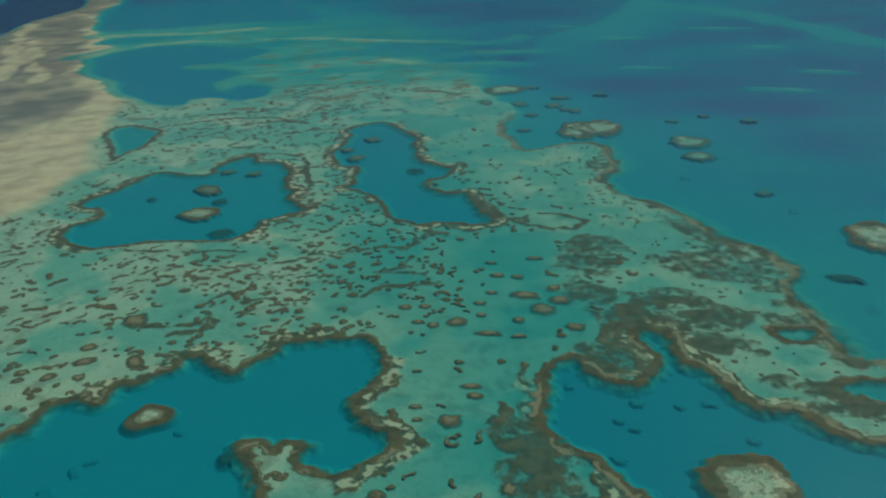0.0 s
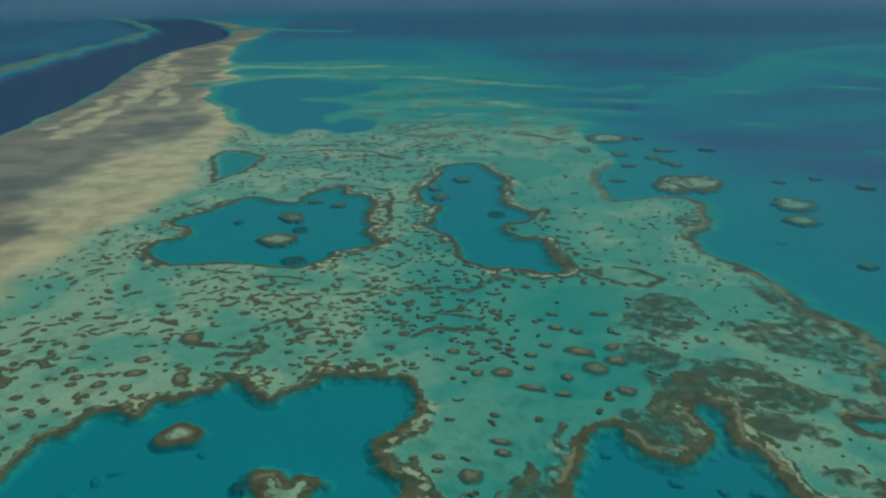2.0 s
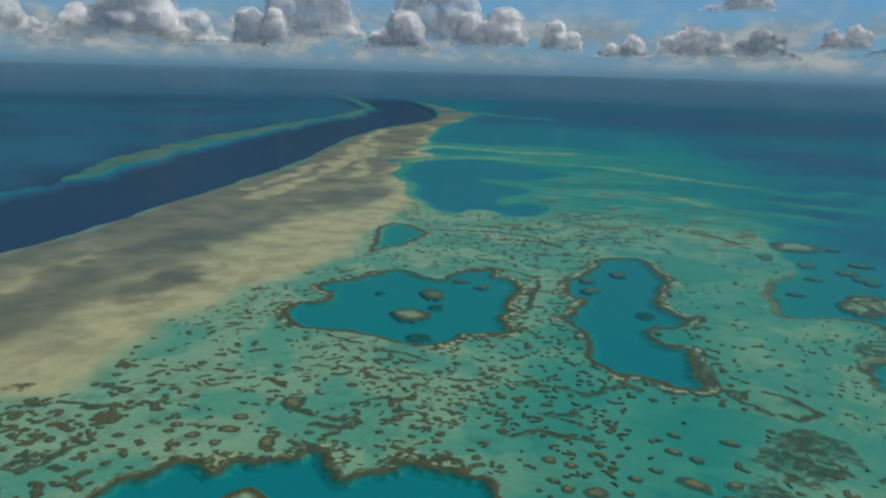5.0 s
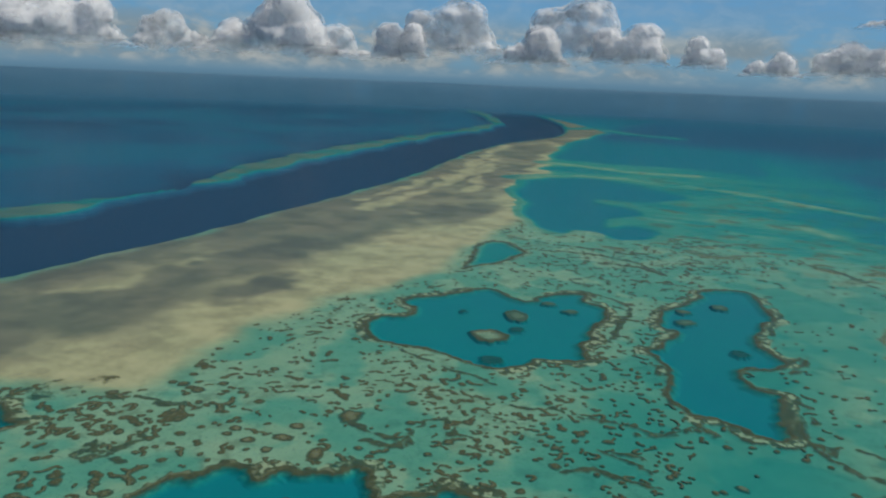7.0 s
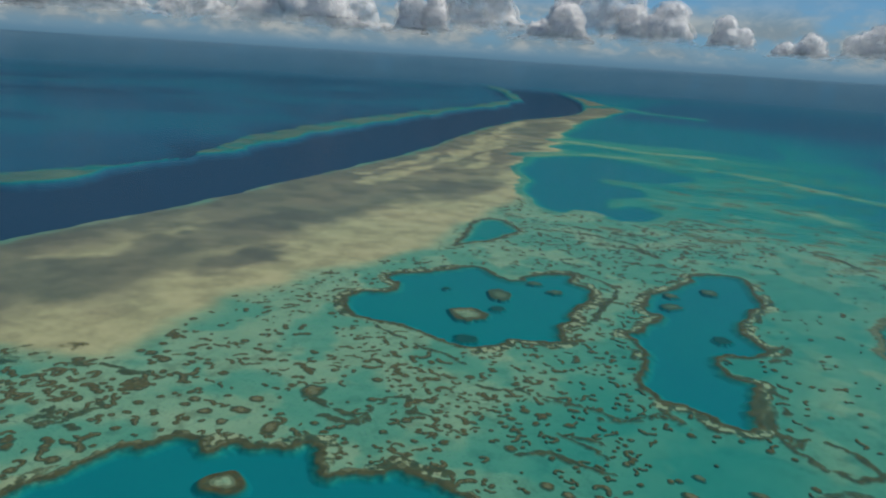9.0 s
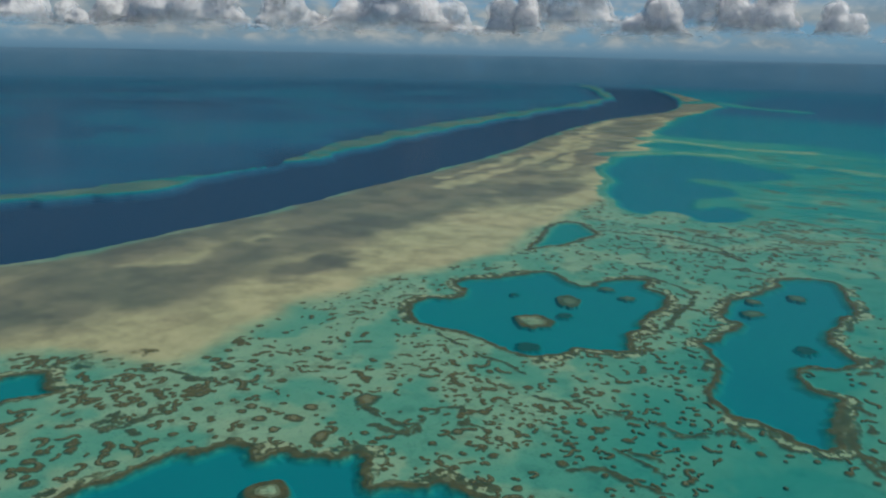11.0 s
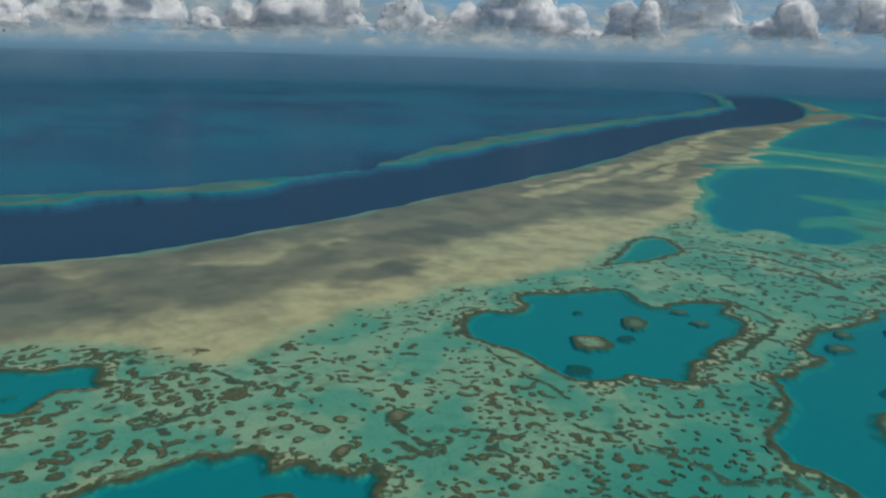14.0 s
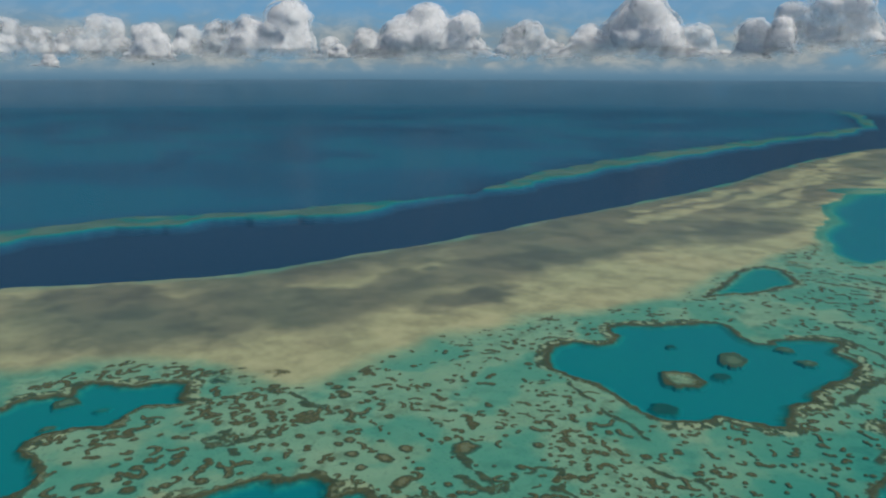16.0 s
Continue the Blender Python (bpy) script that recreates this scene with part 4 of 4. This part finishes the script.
def worm(path, half, seed):
    """A low winding coral ridge along a path, with ragged edges and a paler, slightly sunken back."""
    p, n = np.asarray(path), len(path)
    way = np.gradient(p, axis=0)
    way /= np.hypot(*way.T)[:, None] + 1e-9
    side = np.stack([-way[:, 1], way[:, 0]], 1)
    u = np.linspace(-1, 1, n)
    taper = np.sqrt(np.maximum(1 - np.abs(u) ** 5, 0.04))
    rows_across = ((-1.25, -0.12, 0, 0), (-0.78, 0.22, 1, 0.05), (-0.30, 0.30, 1, 0.5), (0.30, 0.28, 1, 0.5), (0.78, 0.22, 1, 0.05), (1.25, -0.12, 0, 0))
    v, c, e = [], [], []
    for k, (at, rise, is_coral, is_crest) in enumerate(rows_across):
        ragged = 0.35 + 1.3 * fbm(np.arange(n) * 0.55 + seed * 7.1, np.full(n, (k // 3) * 9.0 + seed), 1.0, 3)
        q = p + side * (at * half * taper * ragged)[:, None]
        v.append(np.concatenate([q, np.full((n, 1), rise) + 0.05 * rng.rand(n, 1)], 1))
        c += [is_coral] * n
        e += [is_crest] * n
    k, j = np.meshgrid(np.arange(len(rows_across) - 1), np.arange(n - 1), indexing="ij")
    a = (k * n + j).ravel()
    return np.concatenate(v), np.concatenate([np.stack([a, a + 1, a + n + 1], 1), np.stack([a, a + n + 1, a + n], 1)])[:, ::-1], c, e


def worm_path(size, bend, steps=13):
    """A wandering line; a strong bend rolls it up to a hook or a broken ring."""
    way, p, out = rng.rand() * 6.28, np.zeros(2), []
    turn = bend * rng.choice([-1, 1])
    for _ in range(steps):
        out.append(p)
        way += turn + rng.uniform(-0.75, 0.75)
        p = p + size * np.array([math.cos(way), math.sin(way)])
    return np.array(out) - np.mean(out, 0)


SHAPES = [patch_arrays(lobes_of(k / 18, rng.uniform(1.3, 2.3)), k) for k in range(18)]
SHAPES += [worm(worm_path(0.75, 0.24), rng.uniform(0.8, 1.05), k) for k in range(2)]
SHAPES += [worm(worm_path(rng.uniform(0.6, 0.95), rng.uniform(0.0, 0.22)), rng.uniform(0.85, 1.25), 10 + k) for k in range(4)]
ROUND = [patch_arrays([(0, 0, 3.0, 2.7, 0)], 40 + k, 22) for k in range(5)]


def rise_of(z):
    """How high a patch on a bottom at this height grows: towards the surface."""
    return max(0.25, min(2.2, (-0.05 - z) / 0.33))


def patch_mesh(v, f, c, e):
    zero = np.zeros(len(v))
    return mesh_of("coral_patch", v, f, BED, {"coral": c, "crest": e, "pale": zero, "weed_and_shade": zero})


SHAPE_MESHES, ROUND_MESHES = [patch_mesh(*q) for q in SHAPES], [patch_mesh(*q) for q in ROUND]
for k, (x, y, rx, ry, turn) in enumerate(MARKED):
    ob = new("coral_patch", ROUND_MESHES[k % 5])
    ob.matrix_world = pose(x, y, floor_at(x, y)[0], 0, 0, turn) @ Matrix.Diagonal((rx / 2.9, ry / 2.9, rise_of(floor_at(x, y)[0]), 1))
    tagged(ob, "rounded brown coral patch standing alone on turquoise sand", "coral patch", "coral patches on the flats")


def thickness(x, y):
    """How closely the patches stand, from 0 to 1."""
    if 78 < x < 122 and y < 42 or 118 < x < 172 and y < 112:
        return 0.10
    west = float(smooth(190, 70, x)) * (1 - 0.5 * float(smooth(50, -60, x)))
    north = float(smooth(150, 260, y))
    return (0.22 + 0.68 * west) * (1 - 0.66 * north) * float(smooth(700, 450, y)) + 0.25 * float(smooth(185, 225, x)) * float(smooth(290, 230, y))


spots = []
STEP = 4.3
for gx in np.arange(-190, 262, STEP):
    for gy in np.arange(-115, 640, STEP):
        x, y = gx + rng.uniform(-0.5, 0.5) * STEP, gy + rng.uniform(-0.5, 0.5) * STEP
        dice, clump, size, kind = rng.rand(), float(fbm(np.array([x]), np.array([y]), 24, 3, 4.9)[0]), rng.rand(), rng.randint(24)
        z, at = floor_at(x, y)
        if z < (-0.60 if x < 60 or y > 300 else -1.3) or coral[at] > 0.45 or pale[at] > 0.55 or in_pool[at] or rim_of[at] >= 0 or d_sea[at] < 3:
            continue
        chain = math.exp(-((float(fbm(np.array([x]), np.array([y]), 27, 2, 8.3)[0]) - 0.5) / 0.035) ** 2)
        if dice > thickness(x, y) * (1 - 0.5 * pockets[at] * float(smooth(260, 130, y))) * (0.55 + 0.40 * float(smooth(0.38, 0.60, clump)) + 0.30 * chain):
            continue
        if any((x - q[0]) ** 2 + (y - q[1]) ** 2 < (q[2] + 2.5) ** 2 for q in MARKED):
            continue
        spots.append((x, y, z, (0.5 + 0.75 * size ** 1.6 + 0.25 * float(smooth(300, 500, y)) + 0.3 * float(smooth(-20, -60, x)) * float(smooth(110, 60, y))) * (0.55 if x > 195 else 1.0), kind, rng.rand() * 360))
spots.sort(key=lambda q: (q[1] > 95) * 1000 - q[3] * (q[1] < 95) + q[1] * 1e-4)
for x, y, z, size, kind, turn in spots[:280]:
    ob = new("coral_patch", SHAPE_MESHES[kind])
    ob.matrix_world = pose(x, y, z, 0, 0, turn) @ Matrix.Diagonal((size, size, rise_of(z), 1))
    tagged(ob, "low brown coral patch on pale sand", "coral patch", "coral patches on the flats")
all_v, all_f, all_c, all_e, count = [], [], [], [], 0
for x, y, z, size, kind, turn in spots[280:]:
    v, f, c, e = SHAPES[kind]
    a = radians(turn)
    all_v.append(np.stack([x + size * (v[:, 0] * math.cos(a) - v[:, 1] * math.sin(a)), y + size * (v[:, 0] * math.sin(a) + v[:, 1] * math.cos(a)), z + v[:, 2] * rise_of(z)], 1))
    all_f.append(f + count)
    all_c += c
    all_e += e
    count += len(v)
zero = np.zeros(count)
small = new("coral_patches", mesh_of("coral_patches", np.concatenate(all_v), np.concatenate(all_f), BED, {"coral": all_c, "crest": all_e, "pale": zero, "weed_and_shade": zero}))
tagged(small, "many small brown coral patches scattered over pale sand", "coral patches", kind="stuff")


# ---------------------------------------------------------------- clouds
CUBE = rng.rand(64, 64, 64)


def noise3(x, y, z):
    i, j, k = (np.floor(q).astype(np.int64) for q in (x, y, z))
    u, v, w = x - i, y - j, z - k
    u, v, w = (q * q * (3 - 2 * q) for q in (u, v, w))
    total = 0.0
    for a, b, c in ((0, 0, 0), (1, 0, 0), (0, 1, 0), (1, 1, 0), (0, 0, 1), (1, 0, 1), (0, 1, 1), (1, 1, 1)):
        total = total + CUBE[(i + a) & 63, (j + b) & 63, (k + c) & 63] * (u if a else 1 - u) * (v if b else 1 - v) * (w if c else 1 - w)
    return total


def billow(x, y, z, size, octaves=3):
    """Noise with round heads and sharp creases, from 0 to 1."""
    total, weight, norm = 0.0, 1.0, 0.0
    x, y, z = x / size, y / size, z / size
    for _ in range(octaves):
        total, norm = total + weight * (1 - np.abs(2 * noise3(x, y, z) - 1)), norm + weight
        x, y, z, weight = x * 2.1 + 7.3, y * 2.1 + 3.1, z * 2.1 + 5.9, weight * 0.55
    return total / norm


def skin(field, level, origin, step):
    """The surface where a field of numbers passes a level: one corner in each cell that it crosses, joined to quads."""
    f = field - level
    on = f > 0
    n = [q - 1 for q in f.shape]
    count, place = np.zeros(n), np.zeros((*n, 3))
    cells = np.stack(np.meshgrid(*[np.arange(q) for q in n], indexing="ij"), -1).astype(float)

    def cut(axis, a, b):
        ends = [], []
        for q in range(3):
            if q == axis:
                ends[0].append(slice(0, n[q])), ends[1].append(slice(1, n[q] + 1))
            else:
                o = (a, b)[0 if q == min(set(range(3)) - {axis}) else 1]
                ends[0].append(slice(o, n[q] + o)), ends[1].append(slice(o, n[q] + o))
        return tuple(ends[0]), tuple(ends[1])

    for axis in range(3):
        for a in (0, 1):
            for b in (0, 1):
                s0, s1 = cut(axis, a, b)
                crossed = on[s0] != on[s1]
                t = np.where(crossed, f[s0] / np.where(crossed, f[s0] - f[s1], 1), 0)
                at = np.zeros((*n, 3))
                at[..., axis] = t
                others = [q for q in range(3) if q != axis]
                at[..., others[0]], at[..., others[1]] = a, b
                place += at * crossed[..., None]
                count += crossed
    has = count > 0
    index = np.full(n, -1)
    index[has] = np.arange(has.sum())
    verts = (cells + place / np.maximum(count, 1)[..., None])[has] * step + origin
    faces = []
    for axis in range(3):
        p, q = [o for o in range(3) if o != axis]
        core = [slice(1, n[o]) for o in range(3)]
        core[axis] = slice(0, n[axis])
        up = list(core)
        up[axis] = slice(1, n[axis] + 1)
        crossed = on[tuple(core)] != on[tuple(up)]
        where = np.argwhere(crossed)
        where += [0 if o == axis else 1 for o in range(3)]
        quad = []
        for da, db in ((0, 0), (1, 0), (1, 1), (0, 1)):
            w = where.copy()
            w[:, p] -= da
            w[:, q] -= db
            quad.append(index[tuple(w.T)])
        quad = np.stack(quad, 1)
        flip = on[tuple(core)][crossed] ^ (axis == 1)
        quad[~flip] = quad[~flip][:, ::-1]
        faces.append(quad)
    return verts, np.concatenate(faces)


def cumulus(heading, low, high, wide, seed, far, peaks, stuff_of, label):
    """A heaped cloud: heading, lower and upper edge and width in degrees as seen from the flight."""
    r = np.random.RandomState(seed)
    width, z0 = far * math.tan(radians(wide)), 140 + far * math.tan(radians(low))
    tall = 140 + far * math.tan(radians(high)) - z0
    thick = min(0.45 * width, 1.0 * tall)
    step = max(tall / 26, width / 95)
    xs, ys, zs = np.arange(-0.62 * width, 0.62 * width, step), np.arange(-0.6 * thick, 0.6 * thick, step), np.arange(-0.12 * tall, 1.2 * tall, step)
    X, Y, Z = np.meshgrid(xs, ys, zs, indexing="ij")
    heads = [(r.uniform(-0.1, 0.18), 1.0, 0.15)] + [(r.uniform(-0.36, 0.36), r.uniform(0.55, 0.9), r.uniform(0.08, 0.14)) for _ in range(peaks)]
    field = np.full(X.shape, -9.0)
    for k in range(26):
        u = (k + r.rand()) / 26 - 0.5
        crown = max(max(h * math.exp(-((u - c) / s) ** 2) for c, h, s in heads), 0.34 * (1 - abs(2 * u) ** 3))
        for lift in (0.25, 0.6, 0.9):
            size = tall * r.uniform(0.20, 0.32) * (0.45 + 0.6 * crown) * (1.15 - 0.45 * lift)
            cx, cy, cz = u * width * 0.94, r.uniform(-0.14, 0.14) * thick, max(lift * crown * tall - size * 0.5, size * 0.2)
            d = np.sqrt(((X - cx) / 1.35) ** 2 + (Y - cy) ** 2 + (Z - cz) ** 2) / size
            field = np.maximum(field, (1 - d) * min(1.0, size / (0.16 * tall)))
    o = seed * 91.7
    field = np.clip(field, -1.2, 0.6) + 0.45 * (billow(X + o, Y, Z, 0.30 * tall, 2) - 0.62) + 0.35 * (billow(X + o, Y + 50, Z, 0.7 * tall, 2) - 0.6)
    field = np.minimum(field, (Z - 0.03 * tall) / (0.30 * tall) + 0.9 * (billow(X, Y, 0 * Z, 0.5 * tall, 2) - 0.6))
    for axis in range(3):
        edge = [slice(None)] * 3
        for side in (0, -1):
            edge[axis] = side
            field[tuple(edge)] = -1.5
    base = new("cloud")
    for name, level, material in (("core", 0.08, stuff_of), ("wisp", -0.17, WISP)):
        own = field if name == "core" else np.minimum(field, (Z - 0.28 * tall) / (0.15 * tall))
        v, f = skin(own, level, np.array([xs[0], ys[0], zs[0] + z0]), step)
        new(name, mesh_of(name, v, f, material, {"rise": (v[:, 2] - z0) / tall})).parent = base
    a = radians(heading)
    base.matrix_world = pose(140 + far * math.sin(a), -165 + far * math.cos(a), 0, 0, 0, -heading)
    return tagged(base, label, "cloud", "clouds over the horizon")


# heading, lower edge, upper edge, width, peaks, true for the grey ones farther off
CLOUDS = [(-84, 0.4, 2.4, 7, 2, 0), (-79.5, 0.4, 2.6, 7, 3, 1), (-76.2, 0.2, 1.2, 2.2, 1, 0), (-73.5, 0.5, 2.8, 5, 2, 1), (-69.9, 0.4, 3.1, 3.6, 2, 0),
          (-66.0, 0.6, 2.6, 5, 2, 1), (-61.5, 0.4, 4.9, 7.2, 3, 0), (-56.6, 0.9, 2.0, 2.4, 1, 0), (-55.0, 0.7, 2.2, 5, 2, 1), (-50.0, 0.6, 4.7, 10.4, 3, 0),
          (-43.0, 0.6, 2.6, 5, 2, 1), (-36.0, 0.5, 5.2, 11.0, 3, 0), (-31.5, 0.6, 2.4, 5, 2, 1), (-28.0, 0.6, 3.4, 2.6, 1, 0), (-26.3, 0.9, 3.7, 2.6, 1, 0),
          (-22.5, 0.8, 4.4, 5.5, 3, 1), (-17.4, 0.7, 3.5, 6.0, 3, 0), (-13.0, 0.8, 4.6, 7.0, 3, 1), (-10.5, 0.9, 4.2, 5.2, 3, 0), (-5.6, 0.9, 3.3, 3.2, 2, 0),
          (-0.9, 0.6, 2.5, 4.2, 2, 0), (4.0, 0.7, 3.1, 6.0, 3, 0), (6.0, 3.8, 5.8, 5.0, 2, 0), (8.5, 0.7, 2.0, 3.5, 2, 1), (13.1, 1.4, 3.2, 3.8, 1, 0), (17.5, 0.9, 2.4, 5, 2, 1), (21, 0.9, 3.0, 5, 2, 0)]
for k, (heading, low, high, wide, peaks, grey) in enumerate(CLOUDS):
    cumulus(heading, low, high + (0.9 if grey else 0.0), wide * (1.6 if grey else 1.12), 11 + k * 7, 4580.0 if grey else 4400.0, peaks, VEIL if grey else CLOUD,
            "low grey heaped cloud over the horizon" if grey else "white heaped cloud with a flat grey base")


# ---------------------------------------------------------------- a boat far off
def boat(x, y, turn):
    base = new("boat")
    white, m, l, p = nodes_of("white_paint")
    p.inputs["Base Color"].default_value, p.inputs["Roughness"].default_value = (0.8, 0.8, 0.78, 1), 0.4

    def block(name, size, at, taper):
        bm = bmesh.new()
        bmesh.ops.create_cube(bm, size=1.0)
        for v in bm.verts:
            narrow = taper if v.co.x > 0 else 1.0
            v.co = Vector((v.co.x * size[0], v.co.y * size[1] * narrow * (1.0 if v.co.z > 0 else 0.75), v.co.z * size[2])) + Vector(at)
        bmesh.ops.bevel(bm, geom=bm.edges[:], offset=0.15, segments=2, affect="EDGES")
        me = bpy.data.meshes.new(name)
        bm.to_mesh(me)
        bm.free()
        me.materials.append(white)
        ob = new(name, me)
        ob.parent = base

    block("hull", (24, 8, 3), (0, 0, 1.0), 0.25)
    block("cabin", (13, 6.4, 3.2), (-2, 0, 4.1), 0.8)
    block("bridge", (5, 4.6, 2.2), (0, 0, 6.8), 0.8)
    base.matrix_world = pose(x, y, 0, 0, 0, turn)
    tagged(base, "small white motor boat on the open sea", "boat")


boat(-537, 3779, 40)
